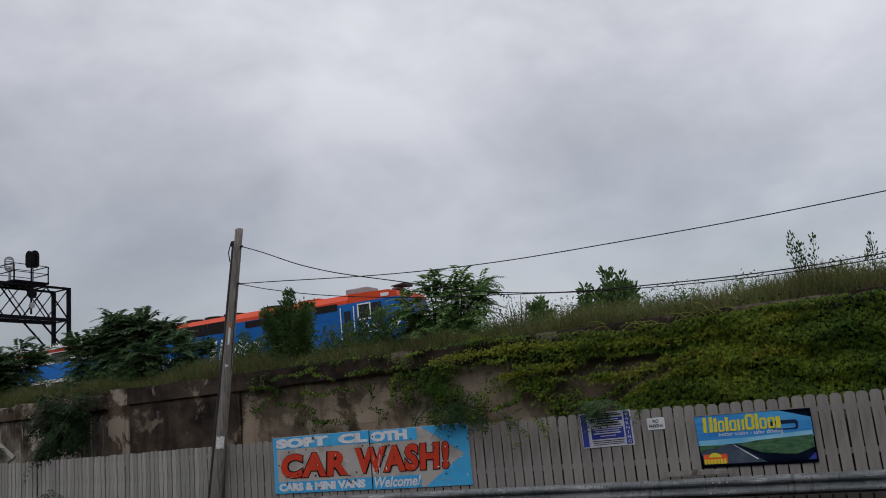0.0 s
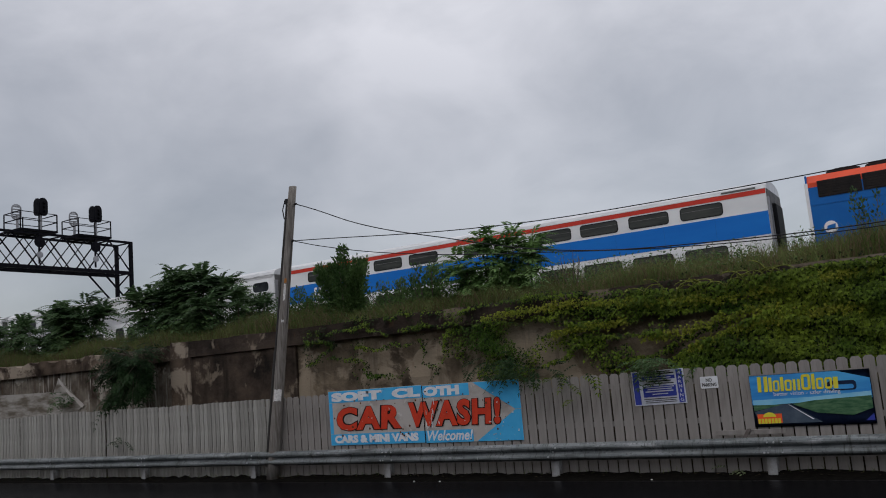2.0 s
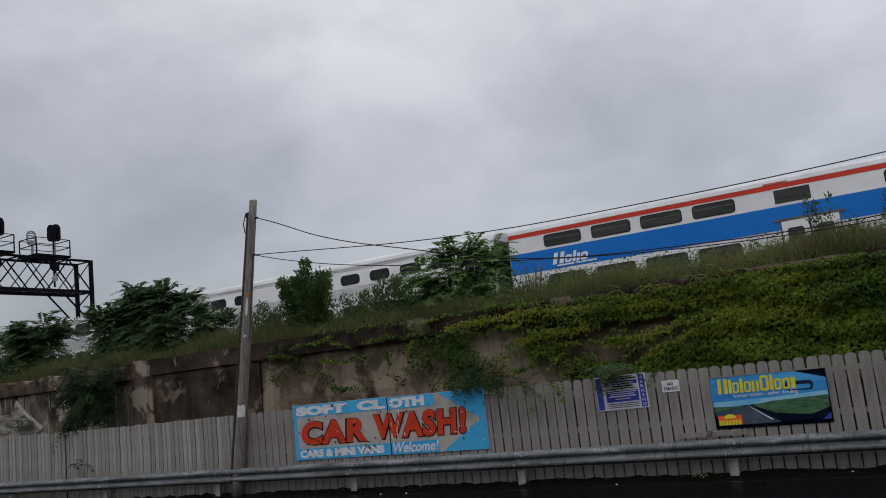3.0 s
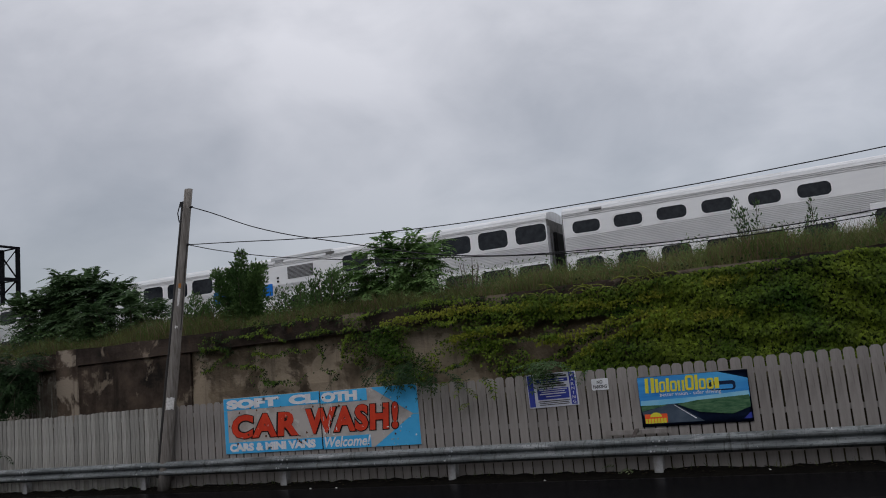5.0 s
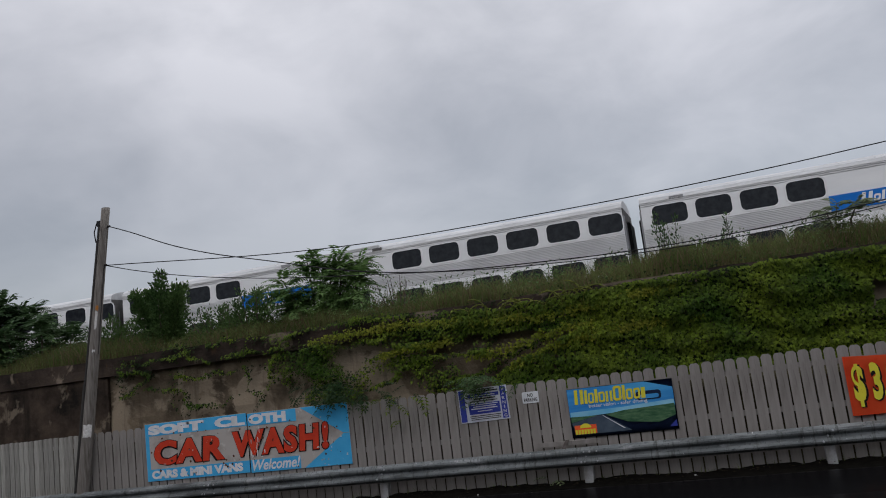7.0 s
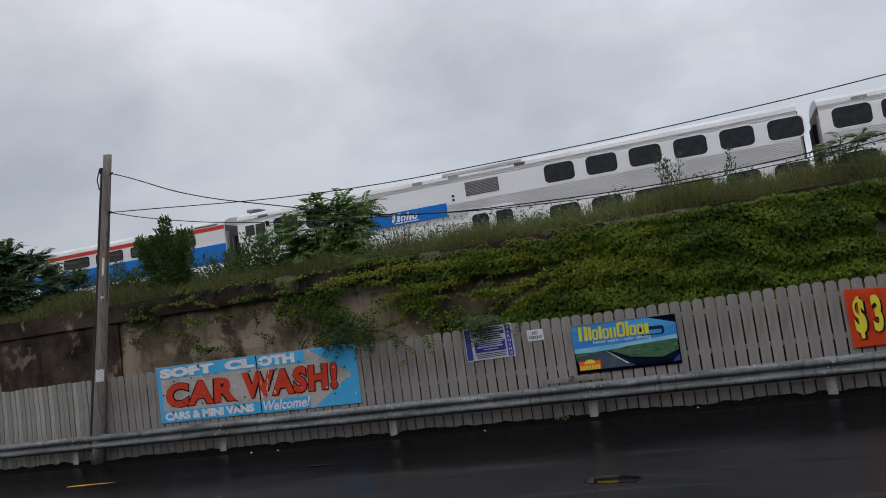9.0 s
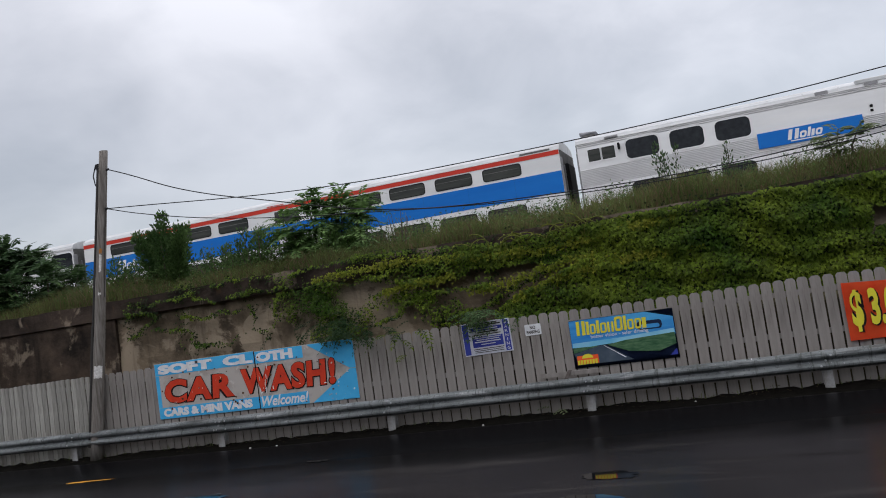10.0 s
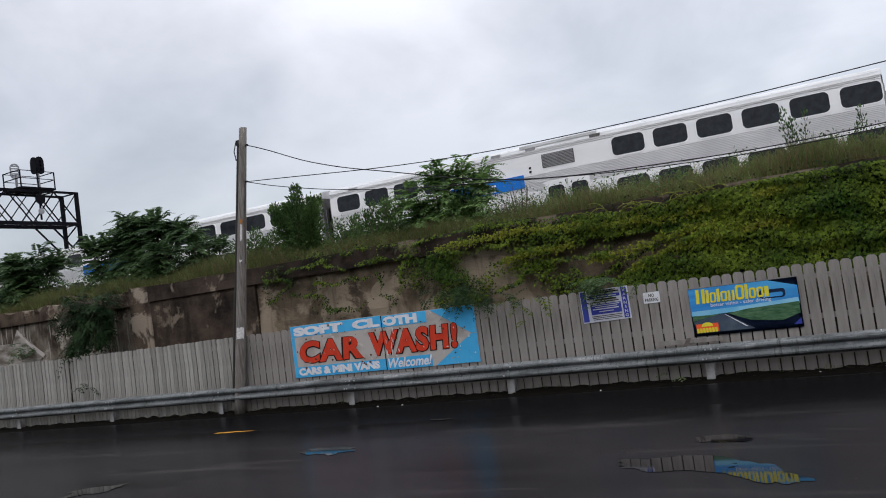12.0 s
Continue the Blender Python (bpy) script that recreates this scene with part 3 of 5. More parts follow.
prism(bm, [(-0.0605, 0), (0.0605, 0), (0.0605, 1.83), (0.0, 1.838), (-0.0605, 1.83)], -0.01, 0.01)
pale_me = link("board", bm, BOARD_PALE).data
bpy.data.objects.remove(bpy.data.objects["board"])


def fence(x0, x1, me, pitch, label, sag, lean):
    f = thing("fence", pose(x0, 0.2, 0), label, "fence", kind="structure")
    n = int((x1 - x0) / pitch)
    for z in (0.22, 0.82, 1.49):
        part("stringer", B(0, x1 - x0, 0.012, 0.05, z, z + 0.09, 0.004), BOARD, f)
    for i in range(int((x1 - x0) / 2.44) + 1):
        part("fence_post", B(i * 2.44, i * 2.44 + 0.09, 0.055, 0.145, GZ, 1.74, 0.006), STRINGER, f)
    for i in range(n):
        x = pitch * (i + 0.5)
        dz = sag * noise.noise((x * 0.35 + x0, 0, 0)) + random.uniform(-0.012, 0.012)
        share("board", me, f, pose(x, random.uniform(-0.004, 0.004), GZ - 0.02 + dz, random.uniform(-0.25, 0.25), random.uniform(-lean, lean), 0))
    return f


fence(0.50, 21.5, board_me, 0.19, "weathered grey-brown wooden board fence with clipped tops", 0.02, 0.25)
fence(-5.58, 0.44, pale_me, 0.138, "pale grey weathered wooden board fence, slightly uneven", 0.02, 0.5)
fence(-20.0, -5.63, pale_me, 0.138, "pale grey weathered wooden board fence, slumped and uneven", 0.05, 0.8)

# wet dirt and leaf litter along the boards' foot; the dirt's near-black holds the shadow line
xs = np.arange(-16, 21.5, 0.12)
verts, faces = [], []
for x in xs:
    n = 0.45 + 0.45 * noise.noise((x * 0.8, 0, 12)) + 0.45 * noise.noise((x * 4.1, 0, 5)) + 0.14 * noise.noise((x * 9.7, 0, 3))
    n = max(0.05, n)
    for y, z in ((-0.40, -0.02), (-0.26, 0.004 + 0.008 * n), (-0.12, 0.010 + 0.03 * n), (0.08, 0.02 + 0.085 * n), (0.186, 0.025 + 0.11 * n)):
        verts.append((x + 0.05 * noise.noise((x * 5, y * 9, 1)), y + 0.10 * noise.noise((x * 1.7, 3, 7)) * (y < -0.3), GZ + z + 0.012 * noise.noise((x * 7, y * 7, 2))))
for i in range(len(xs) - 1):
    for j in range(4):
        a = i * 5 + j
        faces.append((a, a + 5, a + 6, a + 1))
tagged(data_part("ground_litter", verts, faces, SHADED_DIRT, smooth=True), "wet dirt at the foot of the fence, shadow in its near-black colour", "dirt", kind="structure")
verts, faces = [], []
rng = random.Random(23)
for _ in range(420):
    x, y, s, a = rng.uniform(-14, 20), rng.gauss(0.0, 0.12), rng.uniform(0.015, 0.04), rng.uniform(0, 6.28)
    y = min(0.17, max(-0.5, y))
    z = GZ + 0.045 + 0.10 * max(0.0, 0.5 + 0.5 * noise.noise((x * 0.8, 0, 12)) + 0.3 * noise.noise((x * 3.1, 0, 5))) * max(0.0, min(1.0, (y + 0.3) / 0.5))
    n = len(verts)
    c, k = s * math.cos(a), s * math.sin(a)
    verts += [(x - c, y - k, z), (x + 0.4 * k, y - 0.4 * c, z + 0.012), (x + c, y + k, z + 0.004), (x - 0.4 * k, y + 0.4 * c, z + 0.010)]
    faces += [(n, n + 1, n + 2), (n, n + 2, n + 3)]
tagged(data_part("leaf_litter", verts, faces, DEAD_LEAF), "wet dead leaves lying along the foot of the fence", "leaf litter", kind="stuff")

# ---------------------------------------------------------------- guardrail
WB = [(0.0, 0.0), (-0.02, 0.012), (-0.075, 0.045), (-0.083, 0.075), (-0.075, 0.105), (-0.022, 0.138), (-0.012, 0.156), (-0.022, 0.174), (-0.075, 0.207), (-0.083, 0.237), (-0.075, 0.267), (-0.02, 0.30), (0.0, 0.312)]
WB = WB + [(y + 0.006, z) for y, z in WB[::-1]]
guard = thing("guardrail", pose(0, -0.02, 0.265), "galvanised steel guardrail with scuffs, along the road edge", "guardrail")
for i in range(-5, 4):
    bm = profile(bmesh.new(), [(y - (0.007 if i % 2 else 0.0), z) for y, z in WB], i * 7.62 - 3.81 - 0.16, (i + 1) * 7.62 - 3.81 + 0.16)
    part("rail_beam", bm, STEEL, guard)
    for dx in (-0.11, 0.11):
        for z in (0.075, 0.237):
            part("bolt", bar(bmesh.new(), (i * 7.62 - 3.81 + dx, -0.105, z), (i * 7.62 - 3.81 + dx, -0.08, z), 0.014, n=6), SCUFF, guard)
for i in range(-9, 8):
    for dx, z in ((-0.09, 0.156), (-0.17, 0.075), (-0.01, 0.237)):
        part("bolt", bar(bmesh.new(), (3.81 * i + dx, -0.045 if z == 0.156 else -0.105, z), (3.81 * i + dx, -0.01 if z == 0.156 else -0.08, z), 0.018, n=6), SCUFF, guard)
    bm = bmesh.new()
    box(bm, -0.075, 0.075, 0.0, 0.012, -0.45, 0.30)
    box(bm, -0.075, 0.075, 0.14, 0.152, -0.45, 0.30)
    box(bm, -0.005, 0.005, 0.012, 0.14, -0.45, 0.30)
    ob = part("post", bm, POST_STEEL, guard)
    ob.matrix_basis = pose(3.81 * i - 0.09, 0.01, 0, random.uniform(-1, 1), random.uniform(-1.5, 1.5), 0)

# ---------------------------------------------------------------- utility pole and wires
PB, PT = Vector((0.47, 0.03, GZ)), Vector((1.40, 0.25, 6.65))
pole = thing("utility_pole", pose(*PB), "leaning weathered wooden utility pole with torn notices", "utility pole")
ax = PT - PB


def on_pole(h, dx=0.0, dy=0.0):
    return ax * (h / ax.z) + Vector((dx, dy, 0))


bm = bmesh.new()
rings = []
for i in range(15):
    c, r = on_pole(ax.z * i / 14), 0.138 - 0.0034 * i + random.uniform(-0.002, 0.002)
    rings.append([bm.verts.new((c.x + r * math.cos(2 * math.pi * k / 14), c.y + r * math.sin(2 * math.pi * k / 14), c.z)) for k in range(14)])
for a, b in zip(rings, rings[1:]):
    for k in range(14):
        bm.faces.new((a[k], a[(k + 1) % 14], b[(k + 1) % 14], b[k]))
bm.faces.new(rings[-1])
bm.faces.new(rings[0][::-1])
part("shaft", bm, POLE, pole, smooth=True)
bm = bmesh.new()
bar(bm, on_pole(0.3, -0.145, -0.06), on_pole(2.9, -0.135, -0.06), 0.038, n=8)
bar(bm, on_pole(2.9, -0.125, -0.06), on_pole(6.3, -0.095, -0.055), 0.03, n=8)
part("conduit", bm, CONDUIT, pole)
part("ground_wire", bar(bmesh.new(), on_pole(3.5, 0.13, -0.02), on_pole(5.45, 0.10, -0.02), 0.010), CONDUIT, pole)
for h, hh, w, m in ((1.76, 0.27, 0.19, PAPER), (4.05, 0.38, 0.05, PAPER), (4.45, 0.10, 0.06, ORANGE_TAG), (3.55, 0.05, 0.06, PAPER)):
    bm = bmesh.new()
    a, b = on_pole(h), on_pole(h + hh)
    r = 0.143 - 0.0034 * h / 6.7 * 14
    rows = []
    for p in (a, (a + b) / 2, b):
        rows.append([bm.verts.new((p.x + r * math.sin(t), p.y - r * math.cos(t), p.z + random.uniform(-0.02, 0.02))) for t in np.linspace(0.55 - w / r / 2, 0.55 + w / r / 2, 6)])
    for q, s in zip(rows, rows[1:]):
        for i in range(5):
            bm.faces.new((q[i], q[i + 1], s[i + 1], s[i]))
    part("notice", bm, m, pole, "torn white notice" if m is PAPER else "orange tag")
bm = bmesh.new()
loop = [on_pole(6.45, -0.10), on_pole(6.42, -0.22), on_pole(6.2, -0.27), on_pole(5.98, -0.2), on_pole(6.0, -0.08)]
for a, b in zip(loop, loop[1:]):
    bar(bm, a, b, 0.013)
box(bm, on_pole(6.38).x - 0.2, on_pole(6.38).x - 0.09, -0.02 + on_pole(6.38).y, 0.05 + on_pole(6.38).y, 6.32, 6.45)
part("service_loop", bm, CABLE, pole, "black cable loop with splice box")
for h in (6.28, 5.42):
    part("bracket", bar(bmesh.new(), on_pole(h, 0.05), on_pole(h, 0.155), 0.025), CABLE, pole)


def wire(pts, r, label):
    """A hanging cable through a few points, smoothed."""
    cu = bpy.data.curves.new("overhead_cable", "CURVE")
    cu.dimensions, cu.bevel_depth, cu.bevel_resolution, cu.resolution_u = "3D", r, 2, 10
    sp = cu.splines.new("BEZIER")
    sp.bezier_points.add(len(pts) - 1)
    for bp, p in zip(sp.bezier_points, pts):
        bp.co = p
        bp.handle_left_type = bp.handle_right_type = "AUTO"
    cu.materials.append(CABLE)
    tagged(new("overhead_cable", cu), label, "cable", "cables on the pole")


w1, w2 = PB + on_pole(6.28, 0.12), PB + on_pole(5.42, 0.11)
wire([w2, (6.3, 0.85, 4.97), (10.2, 1.0, 4.90), (14.7, 1.0, 4.955), (17, 1.0, 5.06), (26, 1.0, 5.6)], 0.010, "black overhead cable strung from the pole")
wire([w1, (1.75, 0.35, 6.1), (3.1, 0.55, 5.50), (5.1, 0.7, 4.90), (7.7, 0.8, 4.25), (10.7, 0.9, 3.97), (14.55, 1.0, 3.93), (18, 1.0, 4.2), (26, 1.0, 5.2)], 0.011, "sagging black service cable strung from the pole")
wire([w2, (2.05, 0.45, 5.14), (4.2, 0.6, 4.67), (7.6, 0.75, 4.22), (11.0, 0.95, 3.91), (14.65, 1.0, 3.86), (18, 1.0, 4.1), (26, 1.0, 5.1)], 0.009, "thin sagging black cable strung from the pole")

# ---------------------------------------------------------------- signs on the fence
cw = thing("sign", pose(0.03, 0, -0.015), "large worn hand-painted blue car wash sign on the fence", "sign")
Y0 = 0.172
part("sign_panel", B(2.10, 4.58, Y0, 0.188, 0.66, 1.835, 0.003), S_GREY, cw, "worn grey panel with peeling paint")
part("sign_panel", B(4.592, 6.83, Y0 + 0.003, 0.188, 0.65, 1.815, 0.003), S_GREY, cw, "worn grey panel with peeling paint")
part("panel_joint", B(4.578, 4.594, Y0 - 0.008, Y0 + 0.012, 0.66, 1.825), S_BLACK, cw)
L1 = Y0 - 0.003
part("blue_band", B(2.11, 4.575, L1, Y0 - 0.0005, 1.58, 1.83), S_BLUE, cw)
part("blue_band", B(4.60, 5.70, L1, Y0 + 0.001, 1.57, 1.81), S_BLUE, cw)
part("blue_band", B(2.11, 4.575, L1, Y0 - 0.0005, 0.665, 0.90), S_BLUE, cw)
part("blue_band", B(4.60, 5.72, L1, Y0 + 0.001, 0.655, 0.90), S_BLUE, cw)
part("blue_band", B(2.11, 2.20, L1, Y0 - 0.0005, 0.905, 1.575), S_BLUE, cw)
part("blue_corner", prism(bmesh.new(), [(5.80, 1.81), (6.825, 1.81), (6.825, 1.25), (6.70, 1.25)], L1, Y0 + 0.001), S_BLUE, cw)
part("blue_corner", prism(bmesh.new(), [(5.80, 0.655), (6.70, 1.24), (6.825, 1.24), (6.825, 0.655)], L1, Y0 + 0.001), S_BLUE, cw)
L2 = Y0 - 0.0065
letters("SOFT  CL", 2.19, 4.54, 1.60, 1.80, L2, S_WHITE, cw, fat=0.075)
letters("OTH", 4.62, 5.48, 1.59, 1.79, L2, S_WHITE, cw, fat=0.075)
for dx, dz, y, m, f in ((0.003, -0.003, L2 + 0.0015, S_BLACK, 0.085), (0, 0, L2 - 0.0015, S_RED, 0.05)):
    g = 0.015 if m is S_BLACK else 0.0
    letters("CAR", 2.30 + dx - g, 4.02 + dx + g, 0.97 + dz - g, 1.47 + dz + g, y, m, cw, fat=f, slant=0.08, space=1.13)
    letters("WASH!", 4.22 + dx - g, 6.38 + dx + g, 0.98 + dz - g, 1.50 + dz + g, y, m, cw, fat=f, slant=0.08, space=1.13)
letters("CARS & MINI VANS", 2.22, 4.42, 0.705, 0.875, L2, S_WHITE, cw, fat=0.065)
letters("Welcome!", 4.64, 5.72, 0.69, 0.90, L2, S_WHITE, cw, slant=0.3, fat=0.025)
rng = random.Random(5)
for k in range(46):
    x, z = rng.uniform(2.2, 6.75), rng.uniform(0.7, 1.78)
    bm = bmesh.new()
    s = rng.uniform(0.006, 0.028)
    prism(bm, [(x + s * rng.uniform(0.6, 1.3) * math.cos(a), z + s * rng.uniform(0.6, 1.3) * math.sin(a)) for a in np.linspace(0, 5.5, 7)], L2 - 0.004, L2 + 0.004)
    part("rust_spot", bm, RUST, cw)
for k in range(18):
    x, z = rng.choice((rng.uniform(2.15, 6.75), rng.uniform(4.5, 5.1), rng.uniform(6.0, 6.8))), rng.choice((rng.uniform(0.67, 0.95), rng.uniform(0.95, 1.78)))
    w, h = rng.uniform(0.012, 0.045), rng.uniform(0.008, 0.03)
    bm = prism(bmesh.new(), [(x + w * rng.uniform(0.3, 1.0) * math.cos(a), z + h * rng.uniform(0.3, 1.0) * math.sin(a)) for a in np.linspace(0, 5.9, 15)], L2 - 0.0045, L2 + 0.003)
    part("peeled_paint", bm, S_GREY if k % 3 else S_WHITE, cw)

for k in range(16):
    x, z, w, h = rng.uniform(4.61, 4.95), rng.uniform(0.92, 1.5), rng.uniform(0.006, 0.022), rng.uniform(0.02, 0.09)
    bm = prism(bmesh.new(), [(x + w * rng.uniform(0.4, 1.0) * math.cos(a), z + h * rng.uniform(0.4, 1.0) * math.sin(a)) for a in np.linspace(0, 5.9, 13)], L2 - 0.0045, L2 + 0.003)
    part("peeled_paint", bm, S_WHITE if k % 2 else S_GREY, cw)

nb = thing("sign", pose(9.12, 0, 1.16, 0, -1.0, 0), "blue and white parking warning notice on the fence", "sign")
part("sign_panel", B(0, 0.93, 0.176, 0.188, 0, 0.60, 0.002), N_WHITE, nb)
part("blue_band", B(0.012, 0.12, 0.172, 0.1755, 0.02, 0.585), N_BLUE, nb)
part("blue_band", B(0.80, 0.905, 0.172, 0.1755, 0.02, 0.585), N_BLUE, nb)
part("blue_band", B(0.18, 0.77, 0.172, 0.1755, 0.14, 0.33), N_BLUE, nb)
part("blue_band", B(0.18, 0.77, 0.172, 0.1755, 0.44, 0.50), N_BLUE, nb)
for i, c in enumerate("WARNING"):
    letters(c, 0.825 if c != "I" else 0.844, 0.882 if c != "I" else 0.863, 0.505 - 0.078 * i, 0.56 - 0.078 * i, 0.170, N_WHITE, nb, fat=0.02)
for z0, z1, x0, x1, m in ((0.30, 0.315, 0.22, 0.74, N_WHITE), (0.265, 0.28, 0.26, 0.70, N_WHITE), (0.225, 0.245, 0.22, 0.72, N_WHITE), (0.18, 0.195, 0.34, 0.62, N_WHITE), (0.36, 0.375, 0.22, 0.74, S_BLACK), (0.40, 0.42, 0.3, 0.7, S_BLACK),
                          (0.10, 0.112, 0.18, 0.77, S_BLACK), (0.07, 0.08, 0.2, 0.75, S_BLACK), (0.04, 0.05, 0.2, 0.76, S_BLACK), (0.46, 0.475, 0.25, 0.7, N_WHITE), (0.53, 0.55, 0.2, 0.76, S_BLACK), (0.565, 0.58, 0.25, 0.7, S_BLACK)):
    part("text_bar", B(x0, x1, 0.1695, 0.1712 if m is N_WHITE else 0.175, z0, z1), m, nb)

npk = thing("sign", pose(10.31, 0, 1.40), "small white no parking sign on the fence", "sign")
part("sign_panel", prism(bmesh.new(), round_rect(0, 0.30, 0, 0.20, 0.02), 0.178, 0.188), S_WHITE, npk)
letters("NO", 0.10, 0.20, 0.11, 0.17, 0.175, S_BLACK, npk, fat=0.02)
letters("PARKING", 0.03, 0.27, 0.03, 0.09, 0.175, S_BLACK, npk, fat=0.02)

vb = thing("banner", pose(11.12, 0, 0.72), "glossy blue vinyl banner with a road through green fields", "banner")
W, H = 1.81, 0.84
rows = []
bm = bmesh.new()
for j in range(9):
    rows.append([bm.verts.new((W * i / 24, 0.168 + 0.006 * noise.noise((i * 0.5, j * 0.6, 3)), H * j / 8)) for i in range(25)])
for a, b in zip(rows, rows[1:]):
    for i in range(24):
        bm.faces.new((a[i], a[i + 1], b[i + 1], b[i]))
bmesh.ops.solidify(bm, geom=bm.faces[:], thickness=0.004)
part("banner_sheet", bm, B_NAVY, vb, "dark navy vinyl sheet", smooth=True)
V1 = 0.157
part("printed_sky", prism(bmesh.new(), [(0.005, 0.36), (1.80, 0.40), (1.80, 0.70), (1.34, 0.835), (0.005, 0.835)], V1, V1 + 0.004), B_SKY, vb)
part("printed_horizon", prism(bmesh.new(), [(0.02, 0.34), (0.5, 0.36), (1.79, 0.40), (1.79, 0.50), (0.9, 0.45), (0.02, 0.44)], V1 - 0.0015, V1), B_PALE, vb)
part("printed_field", prism(bmesh.new(), [(0.62, 0.352), (0.95, 0.395), (1.79, 0.43), (1.79, 0.24), (1.50, 0.14), (0.98, 0.20)], V1 - 0.003, V1 - 0.0017), B_GREEN, vb)
part("printed_field", prism(bmesh.new(), [(0.02, 0.36), (0.48, 0.35), (0.02, 0.26)], V1 - 0.003, V1 - 0.0017), B_GREEN, vb)
part("printed_road", prism(bmesh.new(), [(0.02, 0.25), (0.49, 0.352), (0.59, 0.352), (1.04, 0.05), (0.10, 0.05)], V1 - 0.003, V1 - 0.0017), B_ROAD, vb)
part("printed_line", prism(bmesh.new(), [(0.565, 0.345), (0.575, 0.345), (0.93, 0.10), (0.90, 0.10)], V1 - 0.0045, V1 - 0.003), S_WHITE, vb)
part("printed_mirror", prism(bmesh.new(), round_rect(1.18, 1.60, 0.53, 0.68, 0.05), V1 - 0.0035, V1 - 0.0005), B_NAVY, vb)
part("printed_mirror", prism(bmesh.new(), round_rect(1.22, 1.56, 0.55, 0.62, 0.03), V1 - 0.005, V1 - 0.0037), B_SKY, vb)
# the maker's mark: plain yellow shapes of its size
marks((("pair", 0.16, 0.25), ("bar", 0.05, 0.23), ("frame", 0.10, 0.18), ("bar", 0.05, 0.23), ("frame", 0.11, 0.18), ("pair", 0.11, 0.18), ("frame", 0.14, 0.25), ("bar", 0.05, 0.25), ("frame", 0.11, 0.18), ("frame", 0.11, 0.18), ("bar", 0.07, 0.18)),
      0.12, 0.565, 1.0, V1 - 0.0065, V1 - 0.005, YELLOW, vb, slant=0.05, gap=0.016)
letters("better vision - safer driving", 0.36, 1.36, 0.475, 0.555, V1 - 0.006, S_WHITE, vb, fat=0.006)
part("mark_patch", B(0.06, 0.44, V1 - 0.006, V1 - 0.0046, 0.06, 0.21), B_RED, vb)
part("mark_sun", prism(bmesh.new(), [(0.25 + 0.10 * math.cos(a), 0.16 + 0.075 * math.sin(a)) for a in np.linspace(0, math.pi, 12)], V1 - 0.0075, V1 - 0.006), YELLOW, vb)
for i in range(7):
    part("mark_shape", B(0.065 + 0.052 * i, 0.105 + 0.052 * i, V1 - 0.009, V1 - 0.0077, 0.055, 0.135), YELLOW, vb)
part("mark_patch", prism(bmesh.new(), [(1.66, 0.05), (1.79, 0.16), (1.79, 0.05)], V1 - 0.005, V1 - 0.0035), N_BLUE, vb)

ob_ = thing("banner", pose(15.58, -0.014, 0.66), "red vinyl price banner with yellow figures, slightly creased", "banner")
bm = bmesh.new()
rows = []
for j in range(15):
    rows.append([bm.verts.new((2.2 * i / 60, 0.163 + 0.010 * noise.noise((i * 0.14, j * 0.3, 9)), 0.93 * j / 14 - 0.05 * math.sin(i / 60 * 3.1) * (j / 14))) for i in range(61)])
for a, b in zip(rows, rows[1:]):
    for i in range(60):
        bm.faces.new((a[i], a[i + 1], b[i + 1], b[i]))
bmesh.ops.solidify(bm, geom=bm.faces[:], thickness=0.004)
part("banner_sheet", bm, B_RED, ob_)
for d, y, m, f in ((0.014, 0.146, S_BLACK, 0.075), (0, 0.142, YELLOW, 0.04)):
    letters("$ 3.00", 0.08 + d, 0.90 + d, 0.13 - d, 0.80 - d, y, m, ob_, fat=f)

pl = thing("loose_plank", pose(10.5, 0.06, 0.585), "weathered loose plank lying behind the guardrail", "plank")
part("plank", B(0, 1.1, 0.0, 0.03, 0.03, 0.11, 0.004), BOARD, pl)
part("cleat", prism(bmesh.new(), [(0.40, -0.05), (0.47, -0.05), (0.58, 0.13), (0.51, 0.13)], -0.025, -0.002), STRINGER, pl)

# ---------------------------------------------------------------- signal bridge over the tracks
GX = -33.85
gantry = thing("signal_bridge", pose(GX, 0, 3.45), "black steel lattice signal bridge spanning the railway tracks", "signal bridge")
YF, YN, ZT, ZB = 22.9, -1.0, 9.05, 6.93
HX = 0.75
for x in (-HX, HX):
    for z, w in ((ZT, 0.14), (ZB, 0.22)):
        part("chord", beam(bmesh.new(), (x, YN, z), (x, YF, z), w), BLACK_IRON, gantry)
n = 14
for x in (-HX, HX):
    for i in range(n):
        y0, y1 = YN + (YF - YN) * i / n, YN + (YF - YN) * (i + 1) / n
        part("lattice_bar", beam(bmesh.new(), (x, y0, ZT if i % 2 else ZB), (x, y1, ZB if i % 2 else ZT), 0.07), BLACK_IRON, gantry)
        part("lattice_bar", beam(bmesh.new(), (x, y0, ZB if i % 2 else ZT), (x, y1, ZT if i % 2 else ZB), 0.05), BLACK_IRON, gantry)
for i in range(n + 1):
    y = YN + (YF - YN) * i / n
    for z in (ZT, ZB):
        part("cross_bar", beam(bmesh.new(), (-HX, y, z), (HX, y, z), 0.08), BLACK_IRON, gantry)
